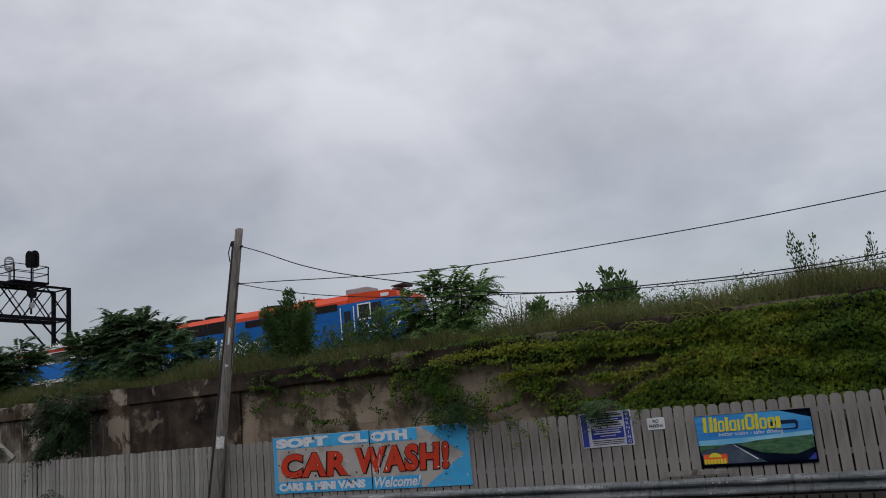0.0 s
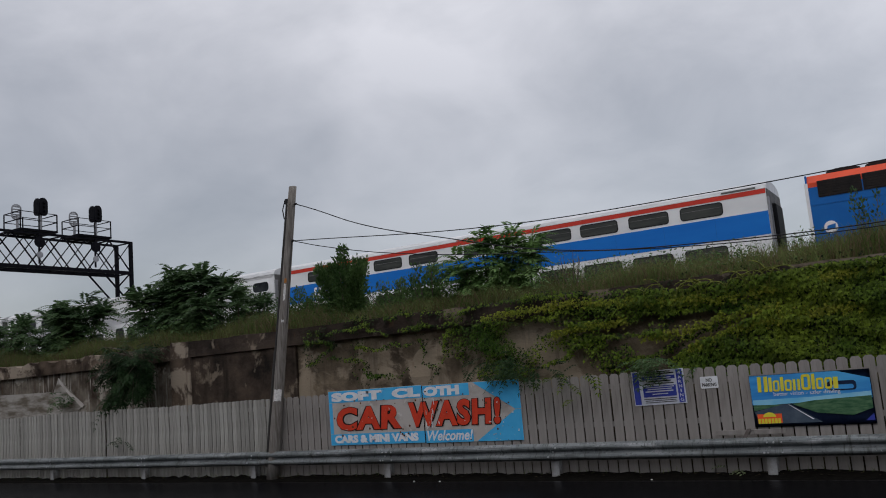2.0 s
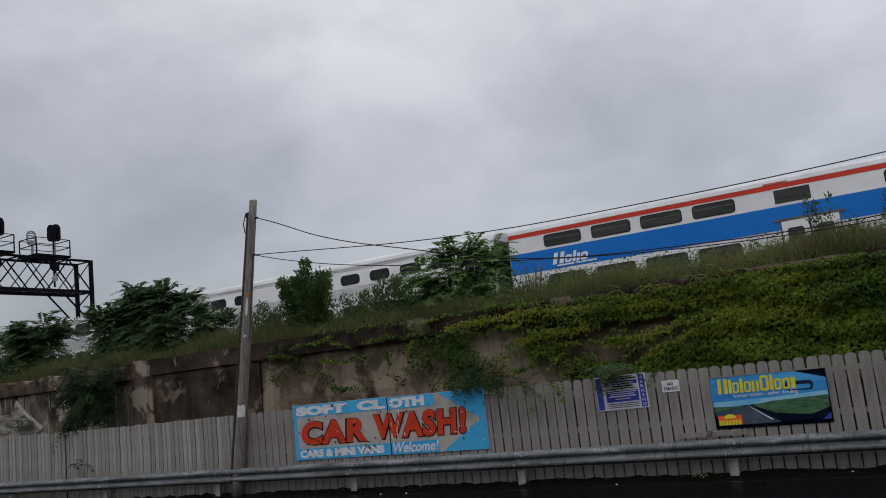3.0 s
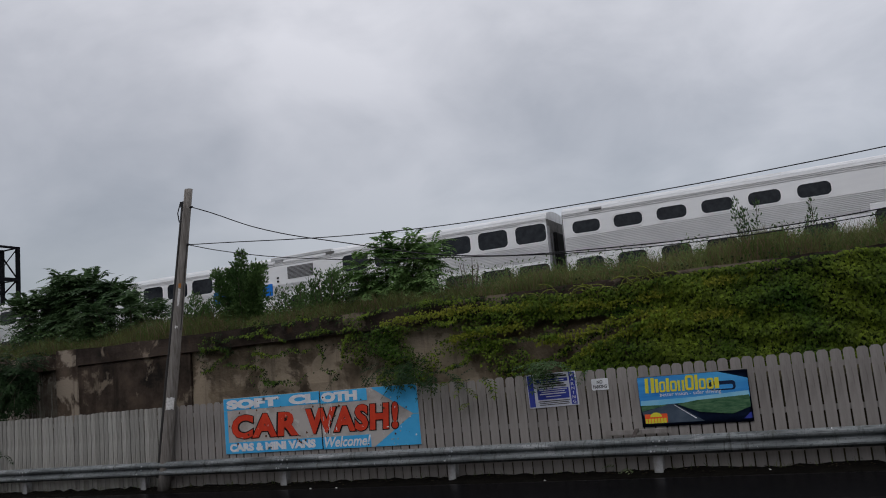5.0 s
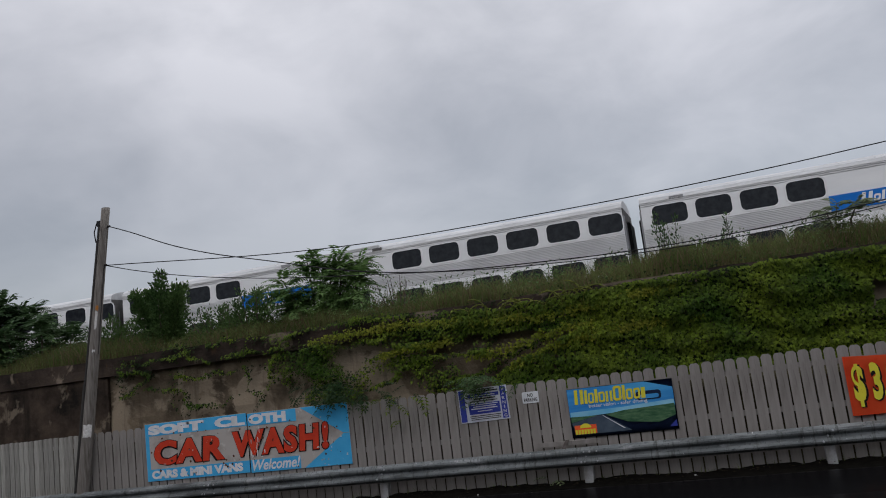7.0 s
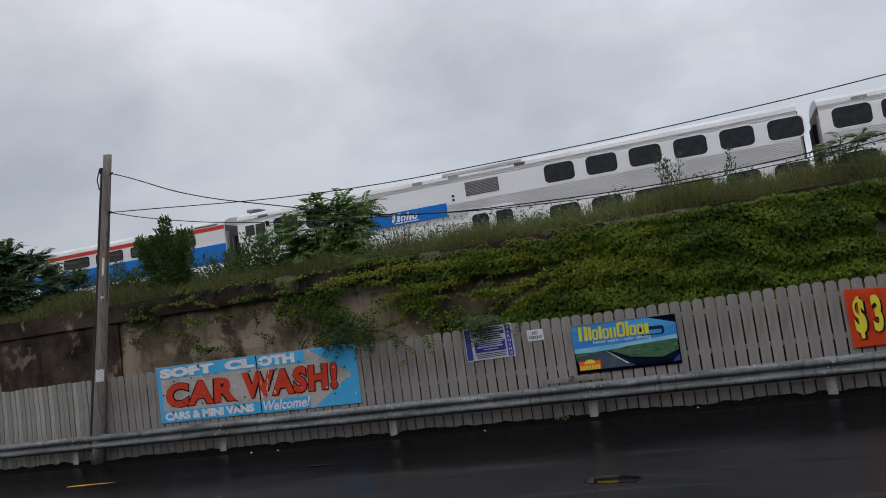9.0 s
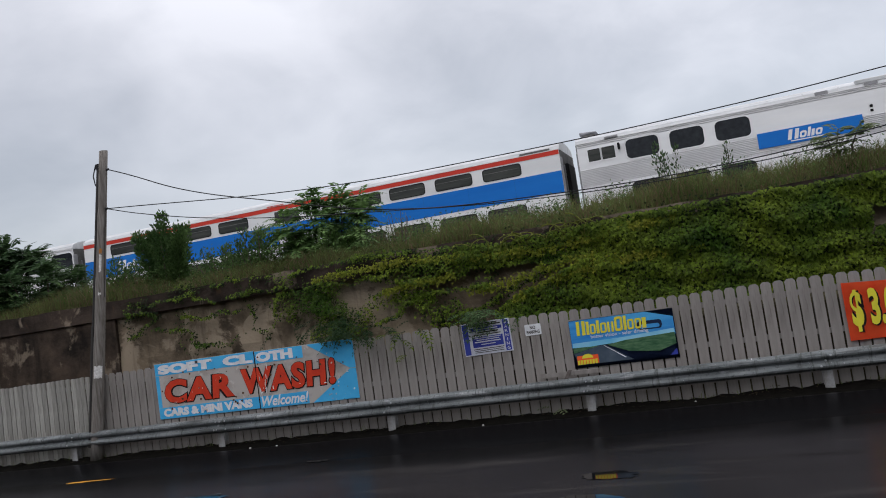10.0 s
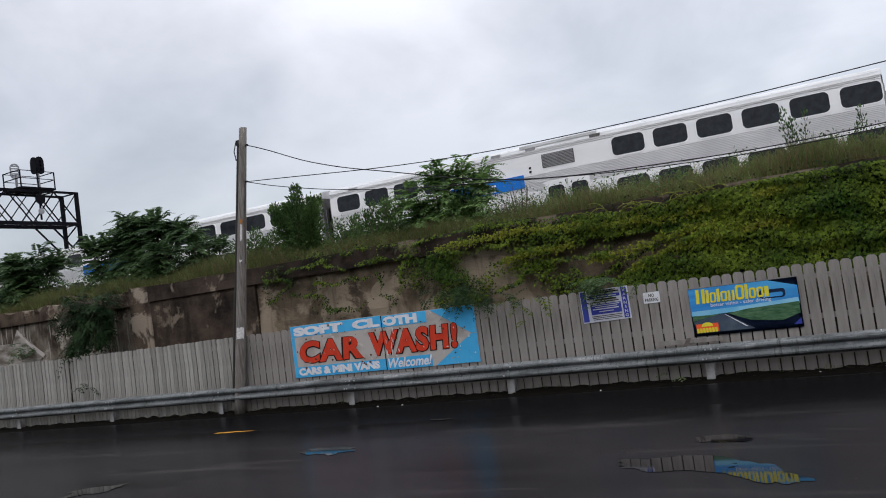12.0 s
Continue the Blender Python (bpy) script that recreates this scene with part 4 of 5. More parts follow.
for y in (YN, YF):
    for x in (-HX, HX):
        part("leg", beam(bmesh.new(), (x, y, 0), (x, y, ZT + 0.06), 0.21), BLACK_IRON, gantry)
    for z in range(1, 8):
        part("leg_lacing", beam(bmesh.new(), (-HX, y, z - 0.9), (HX, y, z), 0.07), BLACK_IRON, gantry)
    s = 1 if y == YN else -1
    for x in (-HX, HX):
        part("knee_brace", beam(bmesh.new(), (x, y, 4.7), (x, y + s * 2.3, ZB), 0.09), BLACK_IRON, gantry)


def signal(y):
    """A railed platform with a mast, a signal head with its backing and a lower head."""
    pl_ = part("signal_platform", B(-0.9, 0.9, y - 1.25, y + 1.25, ZT + 0.12, ZT + 0.24), BLACK_IRON, gantry)
    for yy in (y - 1.22, y, y + 1.22):
        for x in (-0.85, 0.85):
            part("rail_post", beam(bmesh.new(), (x, yy, ZT + 0.24), (x, yy, ZT + 1.3), 0.06), BLACK_IRON, pl_)
    for z in (ZT + 0.8, ZT + 1.3):
        for x in (-0.85, 0.85):
            part("hand_rail", beam(bmesh.new(), (x, y - 1.22, z), (x, y + 1.22, z), 0.04), BLACK_IRON, pl_)
        for yy in (y - 1.22, y + 1.22):
            part("hand_rail", beam(bmesh.new(), (-0.85, yy, z), (0.85, yy, z), 0.05), BLACK_IRON, pl_)
    part("mast", bar(bmesh.new(), (0.3, y + 0.45, ZT + 0.2), (0.3, y + 0.45, ZT + 2.0), 0.10, n=8), GREY_IRON, gantry)
    hd = part("signal_head", prism(bmesh.new(), round_rect(-0.36, 0.36, 0, 1.15, 0.32, 6), -0.05, 0.05), BLACK_IRON, gantry, "black oval signal backing plate")
    hd.matrix_basis = pose(0.41, y + 0.59, ZT + 1.25, 0, 0, 108)
    wing = part("signal_head", prism(bmesh.new(), round_rect(-0.34, 0.34, 0, 1.12, 0.32, 6), -0.05, 0.05), BLACK_IRON, gantry, "black oval signal backing plate")
    wing.matrix_basis = pose(0.19, y + 0.31, ZT + 1.25, 0, 0, -4)
    for z in (0.30, 0.57, 0.84):
        part("hood", bar(bmesh.new(), (0, -0.16, z), (0, -0.03, z), 0.09, n=10), BLACK_IRON, hd)
    bm = ring(bmesh.new(), round_rect(-0.30, 0.30, 0, 1.0, 0.28, 6), round_rect(-0.22, 0.22, 0.08, 0.92, 0.20, 6), -0.03, 0.03)
    for k in range(5):
        box(bm, -0.24, 0.24, -0.02, 0.02, 0.12 + 0.17 * k, 0.20 + 0.17 * k)
    bk = part("signal_head", bm, GREY_IRON, gantry, "grey slatted back of a signal head")
    bk.matrix_basis = pose(-0.3, y - 0.75, ZT + 0.95, 0, 0, 78)
    part("mast", bar(bmesh.new(), (-0.3, y - 0.7, ZT + 0.2), (-0.3, y - 0.7, ZT + 1.3), 0.08, n=8), GREY_IRON, gantry)
    for z, m in ((ZT - 0.55, BLACK_IRON), (ZT - 1.35, GREY_IRON)):
        part("signal_disc", bar(bmesh.new(), (0.86, y, z), (0.94, y, z), 0.34, n=16) if m is BLACK_IRON else bar(bmesh.new(), (0.86, y, z), (0.94, y, z), 0.20, n=12), m, gantry)
    part("hanger", beam(bmesh.new(), (0.84, y, ZT), (0.84, y, ZT - 1.9), 0.09), BLACK_IRON, gantry)


signal(20.05)
signal(16.1)
part("tall_mast", bar(bmesh.new(), (HX, 13.23, ZT), (HX, 13.23, ZT + 10.0), 0.11, 0.07, n=8), GREY_IRON, gantry)

# ---------------------------------------------------------------- plants


class Leaves:
    """Collects many small leaf faces into one mesh."""

    def __init__(self):
        self.v, self.f = [], []

    def leaf(self, p, along, across, fold=0.0):
        """A pointed leaf from p, a little folded."""
        n = len(self.v)
        up = along.cross(across).normalized() * fold
        self.v += [p, p + along * 0.45 + across * 0.5 + up, p + along, p + along * 0.45 - across * 0.5 + up]
        self.f += [(n, n + 1, n + 2), (n, n + 2, n + 3)]

    def lobed(self, p, along, across):
        """A three-lobed ivy leaf."""
        n = len(self.v)
        pts = ((0, 0), (0.28, 0.52), (0.42, 0.20), (1.0, 0.0), (0.42, -0.20), (0.28, -0.52))
        nrm = along.cross(across).normalized() * along.length * 0.12
        self.v += [p + along * a + across * b - nrm * abs(b) for a, b in pts]
        self.f += [(n, n + 1, n + 2), (n, n + 2, n + 3), (n, n + 3, n + 4), (n, n + 4, n + 5)]

    def blade(self, p, h, w, lean, turn):
        n = len(self.v)
        s = Vector((math.cos(turn), math.sin(turn), 0)) * w
        self.v += [p - s, p + s, p + lean * 0.35 + Vector((0, 0, h * 0.6)) + s * 0.7, p + lean * 0.35 + Vector((0, 0, h * 0.6)) - s * 0.7, p + lean + Vector((0, 0, h))]
        self.f += [(n, n + 1, n + 2, n + 3), (n + 3, n + 2, n + 4)]

    def frond(self, p, d, length, pairs, size):
        """A compound leaf: a bending rib with pairs of leaflets."""
        d = d.normalized()
        side = d.cross(Vector((0, 0, 1)))
        side = side.normalized() if side.length > 0.05 else Vector((1, 0, 0))
        for i in range(1, pairs + 1):
            u = i / pairs
            q = p + d * (length * u) + Vector((0, 0, -0.45 * length * u * u))
            s = size * (1.15 - 0.6 * abs(u - 0.45))
            t = (d + Vector((0, 0, -0.9 * u))).normalized()
            for k in (-1, 1):
                al = (side * k + t * 0.35 + Vector((0, 0, -0.25 + random.uniform(-0.15, 0.15)))).normalized() * s
                self.leaf(q, al, t * s * 0.34, 0.01)
        self.leaf(p + d * length + Vector((0, 0, -0.45 * length)), (d + Vector((0, 0, -0.9))).normalized() * size, side * size * 0.34)

    def make(self, name, material, parent=None, label=""):
        return data_part(name, [tuple(v) for v in self.v], self.f, material, parent, label)


def rnd_dir(zlo=-0.3, zhi=1.0):
    a = random.uniform(0, 2 * math.pi)
    z = random.uniform(zlo, zhi)
    r = math.sqrt(max(0.05, 1 - z * z))
    return Vector((r * math.cos(a), r * math.sin(a), z))


def sumac(x, y, z, w, h, fronds, label, material=SUMAC, length=0.62, size=0.17, depth=1.2, name="sumac_bush", pairs=8, fall=1.1):
    t = thing(name, pose(x, y, z), label, "bush", "bushes on the embankment")
    bm = bmesh.new()
    lv = Leaves()
    stems = []
    count = max(3, int(w * 3.2))
    for i in range(count):
        u = (i + random.uniform(0.1, 0.9)) / count - 0.5
        top = Vector((u * w, random.uniform(-0.5, 0.5) * depth, h * random.uniform(0.72, 1.0) * (1 - fall * abs(u) ** 2.2)))
        base = Vector((u * w * 0.55, top.y * 0.4, 0))
        mid = (base + top) / 2 + Vector((random.uniform(-0.1, 0.1), 0, 0.1))
        bm = bmesh.new()
        bar(bm, base, mid, 0.028, 0.02, 5)
        bar(bm, mid, top, 0.02, 0.008, 5)
        part("stem", bm, BARK, t)
        stems.append((base, mid, top))
    for i in range(fronds):
        base, mid, top = random.choice(stems)
        k = random.uniform(0.0, 1.0) ** 0.75
        p = base.lerp(mid, k * 2) if k < 0.5 else mid.lerp(top, k * 2 - 1)
        lv.frond(p, rnd_dir(0.25 if k > 0.75 else 0.0, 0.98 if k > 0.6 else 0.6), length * random.uniform(0.6, 1.15), pairs, size * random.uniform(0.8, 1.15))
    lv.make("crown", material, t)
    return t


def shrub(x, y, z, w, h, count, label, material=SHRUB, size=0.11, depth=0.9, name="shrub", cat="bush", fall=0.8):
    t = thing(name, pose(x, y, z), label, cat, "bushes on the embankment")
    bm = bmesh.new()
    lv = Leaves()
    for i in range(max(4, int(w * 7))):
        u = random.uniform(-0.5, 0.5)
        top = Vector((u * w * 0.95, random.uniform(-0.5, 0.5) * depth, h * random.uniform(0.72, 1.0) * (1 - fall * abs(u) ** 2)))
        base = Vector((u * w * 0.4, top.y * 0.4, 0))
        part("stem", bar(bmesh.new(), base, top, 0.02 if w > 0.8 else 0.007, 0.006 if w > 0.8 else 0.003, 5), BARK, t)
        for j in range(max(4, count // max(4, int(w * 7)))):
            k = random.uniform(0.05, 1.0)
            off = rnd_dir(-0.4, 0.8) * random.uniform(0.05, 0.24) * (1.25 - 0.7 * k) * (1.8 if size > 0.2 else 0.5 if w < 0.8 else 1.0)
            d = (off + Vector((0, 0, 0.1))).normalized()
            s = size * random.uniform(0.7, 1.2)
            lv.leaf(base.lerp(top, k) + off, d * s, d.cross(rnd_dir()).normalized() * s * 0.5, 0.01)
    lv.make("crown", material, t)
    return t


sumac(-15.6, 3.2, 3.5, 4.6, 2.0, 420, "low dark green sumac thicket on the wall top")
sumac(-11.4, 3.0, 3.5, 4.0, 2.15, 600, "broad dark green sumac bush on the embankment", length=0.75, size=0.2, pairs=9)
sumac(-6.1, 3.0, 3.5, 4.3, 2.45, 760, "tall dark green sumac bush on the embankment", length=0.8, size=0.21, pairs=9)
sumac(-3.4, 3.0, 3.5, 2.2, 1.55, 300, "low green sumac beside the taller bush")
sumac(-20.5, 3.4, 3.5, 5.0, 1.8, 300, "low dark green sumac thicket on the wall top")
shrub(0.72, 2.9, 3.5, 1.6, 2.1, 13000, "dense upright green shrub behind the pole", size=0.085, depth=1.2, fall=1.6)
shrub(-0.9, 2.9, 3.5, 1.8, 1.1, 2400, "low green weeds on the embankment", size=0.08, name="weed_clump")
shrub(2.3, 3.0, 3.5, 1.6, 1.0, 1700, "low green weeds on the embankment", size=0.08, name="weed_clump")
shrub(3.3, 2.9, 3.5, 1.5, 1.3, 2300, "thin leafy sapling on the embankment", size=0.08, name="sapling")
sumac(5.2, 2.9, 3.5, 2.7, 1.95, 350, "bright green sumac bush on the embankment", material=BRIGHT, length=0.66, size=0.17, pairs=9, fall=2.2)
shrub(5.0, 3.0, 3.5, 2.9, 1.0, 3000, "low leafy growth round the sumac", BRIGHT, 0.09, name="weed_clump")
shrub(7.0, 3.0, 3.55, 1.0, 0.95, 130, "sparse pale sapling on the embankment", PALE_LEAF, 0.07, name="sapling")
shrub(13.1, 2.5, 3.5, 0.75, 1.30, 330, "sparse pale sapling with small leaves", SUMAC, 0.075, 0.3, name="sapling")
shrub(13.5, 2.7, 3.5, 0.7, 0.6, 160, "leafy weed clump at the wall top", SHRUB, 0.09, 0.4, name="weed_clump")
shrub(14.25, 2.5, 3.5, 0.3, 1.15, 130, "thin weed stalk at the wall top", SUMAC, 0.07, 0.2, name="sapling")
sumac(16.25, 2.5, 3.5, 1.0, 1.05, 48, "pale green sumac seedling at the wall top", material=PALE_LEAF, length=0.5, size=0.15, depth=0.4)
for x, w, h in ((3.1, 2.3, 5.0), (1.3, 0.9, 4.5), (-0.9, 1.4, 4.0)):
    shrub(x, 26.0, 3.4, w, h, int(2600 * w), "green bush beyond the railway tracks", SHRUB, 0.26, 1.4)

# bush hanging down the wall behind the fence
hb = thing("wall_bush", pose(-5.2, 0.6, 2.55), "dark bush growing out of the wall over the fence", "bush")
lv = Leaves()
bm = bmesh.new()
for i in range(64):
    zz = random.uniform(-0.72, 1.0)
    tip = Vector((random.gauss(-0.15, 0.60) * (1.0 if zz > -0.4 else 0.6), random.uniform(-0.35, 0.35) if zz > -0.5 else random.uniform(-0.48, -0.2), zz))
    root = Vector((random.uniform(-0.25, 0.25), 0.78, 0.25))
    bow = (root + tip) / 2 + Vector((0, -0.18, 0.22))
    bar(bm, root, bow, 0.016, 0.010, 4)
    bar(bm, bow, tip, 0.010, 0.004, 4)
    for j in range(10):
        u = random.uniform(0.15, 1.0)
        p = root.lerp(bow, u).lerp(bow.lerp(tip, u), u)
        d = (tip - bow).normalized() * 0.6 + rnd_dir(-0.9, 0.3)
        lv.frond(p, d, random.uniform(0.22, 0.46), 6, 0.13)
part("branches", bm, BARK, hb)
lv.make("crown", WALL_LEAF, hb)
hb2 = thing("wall_bush", pose(-9.1, 1.25, 2.05), "small grey-green weed growing on the wall", "bush")
lv = Leaves()
for i in range(30):
    lv.frond(rnd_dir() * 0.3, rnd_dir(-0.3, 0.9), 0.3, 5, 0.10)
lv.make("crown", SUMAC, hb2)


STRANDS = (
    ((0.72, 3.0), (1.21, 2.97), (1.51, 2.87), (1.16, 2.66), (0.64, 2.43)), ((1.4, 3.17), (2.18, 3.15), (2.51, 3.29), (2.63, 3.09), (3.14, 2.99)),
    ((2.2, 2.75), (2.79, 2.64), (3.25, 2.73), (3.75, 2.7)), ((1.38, 2.54), (2.38, 2.44), (2.47, 2.06), (3.35, 2.0), (3.89, 2.26), (4.43, 2.14)),
    ((3.04, 3.34), (3.85, 3.4)), ((4.68, 2.87), (4.6, 2.35), (4.27, 1.98)), ((4.01, 2.78), (3.97, 2.31), (4.29, 2.1)), ((3.44, 3.04), (4.98, 3.06)))
STRANDS += (
    ((5.08, 3.28), (5.56, 3.38), (7.07, 3.37), (7.9, 3.33)), ((5.5, 2.98), (6.39, 2.91), (7.61, 2.98), (8.53, 3.02)), ((6.94, 2.5), (7.87, 2.75), (8.5, 2.81)),
    ((6.86, 1.96), (7.48, 2.1), (7.69, 2.34), (7.99, 2.41)), ((7.5, 2.78), (7.92, 2.66), (9.02, 2.73)), ((7.88, 2.37), (8.51, 2.46), (9.21, 2.42), (9.81, 2.27), (10.84, 2.58)),
    ((8.72, 1.92), (9.21, 2.02), (9.74, 2.17)), ((6.2, 3.2), (7.0, 3.12), (7.67, 3.05), (9.17, 3.0)))


def near_strand(x, z):
    best = 9.0
    for s in STRANDS:
        for (ax, az), (bx, bz) in zip(s, s[1:]):
            dx, dz = bx - ax, bz - az
            u = min(1.0, max(0.0, ((x - ax) * dx + (z - az) * dz) / (dx * dx + dz * dz)))
            best = min(best, (x - ax - u * dx) ** 2 + (z - az - u * dz) ** 2)
    return math.sqrt(best)


def ivy_cover(x, z):
    """How thickly the ivy grows at a place on the wall: a full coat, a band under the coping, a loose clump and single strands."""
    n = noise.noise((x * 0.9, z * 1.5, 4.4)) + 0.6 * noise.noise((x * 2.7, z * 3.2, 1.3))
    wob = 0.10 * noise.noise((x * 2.1, z * 2.0, 8.8))
    if 16.35 + 2 * wob < x < 17.1 and 2.35 + 3 * wob < z < 2.75 + 2 * wob:
        return 0.0
    top = 3.44 if x < 7.5 else 3.44 - 0.09 * (x - 7.5) if x < 9.8 else min(3.33, 3.22 + 0.04 * (x - 9.8))
    c = 0.0
    if x > 11.3 + 1.2 * wob or (x > 9.5 and z < 1.96 + 0.40 * (x - 9.6) + wob):
        c = 1.0 + 0.3 * n
    elif z > 2.82 - 0.06 * max(0.0, x - 8.6) + wob and x > 6.6:
        c = min(1.0, (x - 6.4) / 2.6) * (0.85 + 0.5 * n)
    if z > top + 0.6 * wob:
        c *= 0.08
    if 4.6 < x + wob < 6.9 and z < 2.95:
        c = max(c, 0.46 + 0.85 * n)
    if 6.6 < x + wob < 10.4 and z < 2.85:
        c = max(c, (0.16 if x < 8.2 else 0.04) + 0.85 * n)
    if x < 11:
        d = near_strand(x + 0.09 * noise.noise((x * 3, z * 3, 5)), z + 0.09 * noise.noise((x * 3, z * 3, 6)))
        c = max(c, (0.85 + 0.5 * n) * math.exp(-(d / 0.07) ** 2), 0.16 + 0.5 * n if d < 0.32 else 0.0)
    return c


def ivy(name, count, material, x0, x1, y, size, gate, label):
    lv = Leaves()
    made = 0
    for _ in range(count * 6):
        x, z = random.uniform(x0, x1), random.uniform(1.45, 3.52)
        c = ivy_cover(x, z)
        if random.random() > c - gate - (0.16 if material is IVY_SHADED and x < 9.4 else 0.14 if x < 4.6 else 0.0):
            continue
        d = Vector((random.gauss(0, 0.4), -0.55 + random.uniform(-0.35, 0.25), -1)).normalized()
        a = d.cross(Vector((random.gauss(0, 0.4), -1, 0.35))).normalized()
        s = size * random.uniform(0.5, 1.2) * (0.7 + 0.3 * min(1.0, c)) * (0.88 if x < 7 else 1.0)
        tier = 0.5 + 0.5 * math.sin(z * 11.0 + 3.5 * noise.noise((x * 0.9, z, 3)) + x * 2.1)
        swell = min(1.0, c) * (0.08 * max(0.0, 0.25 + noise.noise((x * 1.1, z * 1.9, 7))) + 0.085 * tier + 0.05 * noise.noise((x * 4.5, z * 5.5, 2)))
        lv.lobed(Vector((x, y - random.uniform(0.0, 0.06) - max(0, swell), z + s * 0.5)), d * s, a * s)
        made += 1
        if made >= count:
            break
    return tagged(lv.make(name, material), label, "ivy", kind="stuff")


# dark under-layer stands in for the shade between the bright leaves
ivy("ivy", 26000, IVY_SHADED, 0.5, 19, 1.37, 0.085, 0.02, "dark ivy under-leaves on the wall, shade in their colour")
ivy("ivy", 30000, IVY, 0.5, 19, 1.31, 0.078, 0.20, "thick bright green ivy climbing the concrete wall")
# young leaves with a sunlit streak put into their colour, under the coping and down two diagonals
YOUNG = (((7.6, 3.22), (8.6, 3.12), (9.6, 3.02), (10.8, 2.98), (11.8, 3.06), (13.2, 3.20)), ((9.0, 2.35), (9.8, 2.42), (10.6, 2.62), (11.6, 2.70)), ((9.9, 2.10), (10.8, 2.40), (12.0, 2.55), (13.6, 2.62)), ((5.6, 3.10), (6.6, 3.16), (7.6, 3.20)), ((7.2, 2.62), (8.0, 2.72), (8.8, 2.70)))
lv = Leaves()
for run in YOUNG:
    for (ax_, az_), (bx_, bz_) in zip(run, run[1:]):
        for _ in range(int(230 * math.hypot(bx_ - ax_, bz_ - az_))):
            u = random.random()
            x, z = ax_ + (bx_ - ax_) * u, az_ + (bz_ - az_) * u + random.gauss(0, 0.05) + 0.06 * noise.noise((ax_ * 2 + u * 3, 1, 1))
            d = Vector((random.gauss(0, 0.45), -0.6, -1)).normalized()
            k = random.uniform(0.035, 0.075)
            lv.lobed(Vector((x, 1.24 - random.uniform(0.0, 0.06), z)), d * k, d.cross(Vector((random.gauss(0, 0.4), -1, 0.35))).normalized() * k)
tagged(lv.make("ivy_shoots", LIT_YOUNG_LEAF), "young ivy leaves under the coping, highlight in their yellow-green colour", "ivy", kind="stuff")
# trailing runners over the coping
lv = Leaves()
bm = bmesh.new()
for i in range(30):
    x = random.uniform(9.2, 11.9)
    p = Vector((x, 1.2 + random.uniform(-0.05, 0.05), 3.04 + 0.02 * (x - 9)))
    d = Vector((random.uniform(-0.6, 0.6), 0, 1.0)).normalized()
    turn = random.choice((-1, 1)) * random.uniform(2.0, 4.5)
    for j in range(12):
        q = p + d * 0.055
        d = (Matrix.Rotation(turn * 0.07, 3, "Y") @ d).normalized()
        bar(bm, p, q, 0.010, n=4)
        if j % 2 == 0:
            s = 0.07
            lv.lobed(q, rnd_dir() * s, rnd_dir() * s)
        p = q
tagged(link("ivy_runners", bm, VINE_PALE), "pale curling ivy runners on the coping", "ivy", kind="stuff")
tagged(lv.make("ivy_young", VINE_PALE), "pale young ivy leaves on the runners", "ivy", kind="stuff")

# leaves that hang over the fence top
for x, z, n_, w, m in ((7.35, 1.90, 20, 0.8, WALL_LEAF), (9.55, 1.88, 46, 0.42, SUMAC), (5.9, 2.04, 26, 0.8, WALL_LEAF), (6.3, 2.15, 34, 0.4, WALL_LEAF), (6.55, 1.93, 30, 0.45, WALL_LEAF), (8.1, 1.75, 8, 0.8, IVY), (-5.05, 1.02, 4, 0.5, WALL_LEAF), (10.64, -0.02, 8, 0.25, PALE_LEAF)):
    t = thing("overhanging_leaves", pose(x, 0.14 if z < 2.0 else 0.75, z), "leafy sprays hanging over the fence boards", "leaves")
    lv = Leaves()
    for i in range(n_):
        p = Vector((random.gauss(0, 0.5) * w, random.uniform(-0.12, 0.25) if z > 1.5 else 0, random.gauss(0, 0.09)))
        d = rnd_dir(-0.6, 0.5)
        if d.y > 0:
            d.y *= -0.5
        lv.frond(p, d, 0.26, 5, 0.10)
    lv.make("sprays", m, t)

# grass along the wall top
for name, count, m, hh, label in (("grass", 42000, GRASS, 0.50, "long rough green grass along the wall top"), ("dry_grass", 24000, SEED, 0.50, "dry straw-coloured grass stalks among the green")):
    lv = Leaves()
    for _ in range(count):
        x = random.uniform(-24, 21)
        y = 1.88 + abs(random.gauss(0, 1.0)) if random.random() < 0.8 else random.uniform(2, 6)
        g = 0.65 + 0.7 * max(0.0, noise.noise((x * 0.5, y * 0.6, 2)) + 0.3)
        z = 3.30 + min(0.55, max(0, (y - 1.8) * 0.18))
        h = hh * g * random.uniform(0.5, 1.25)
        lv.blade(Vector((x, y, z)), h, random.uniform(0.004, 0.009), Vector((random.gauss(0.03, 0.2), random.gauss(-0.06, 0.14), 0)), random.uniform(-0.9, 0.9))
    tagged(lv.make(name, m), label, "grass", kind="stuff")
lv = Leaves()
for _ in range(22000):
    x = random.uniform(-24, 21)
    if noise.noise((x * 0.9, 0, 3)) < -0.15:
        continue
    y = random.uniform(1.9, 4.2)
    p = Vector((x, y, 3.42 + random.uniform(0.0, 1.0) ** 1.6 * 0.72))
    d = rnd_dir(-0.2, 0.9)
    lv.leaf(p, d * 0.085, d.cross(rnd_dir()).normalized() * 0.03)
tagged(lv.make("weeds", SHRUB), "small-leaved weeds growing among the grass", "weeds", kind="stuff")
lv = Leaves()
for _ in range(420):
    x = random.uniform(-14, 18)
    lv.blade(Vector((x, random.uniform(0.1, 0.19), GZ)), random.uniform(0.05, 0.2), 0.006, Vector((random.gauss(0, 0.05), -0.03, 0)), 0)
tagged(lv.make("kerb_weeds", GRASS), "short weeds along the foot of the fence", "weeds", kind="stuff")
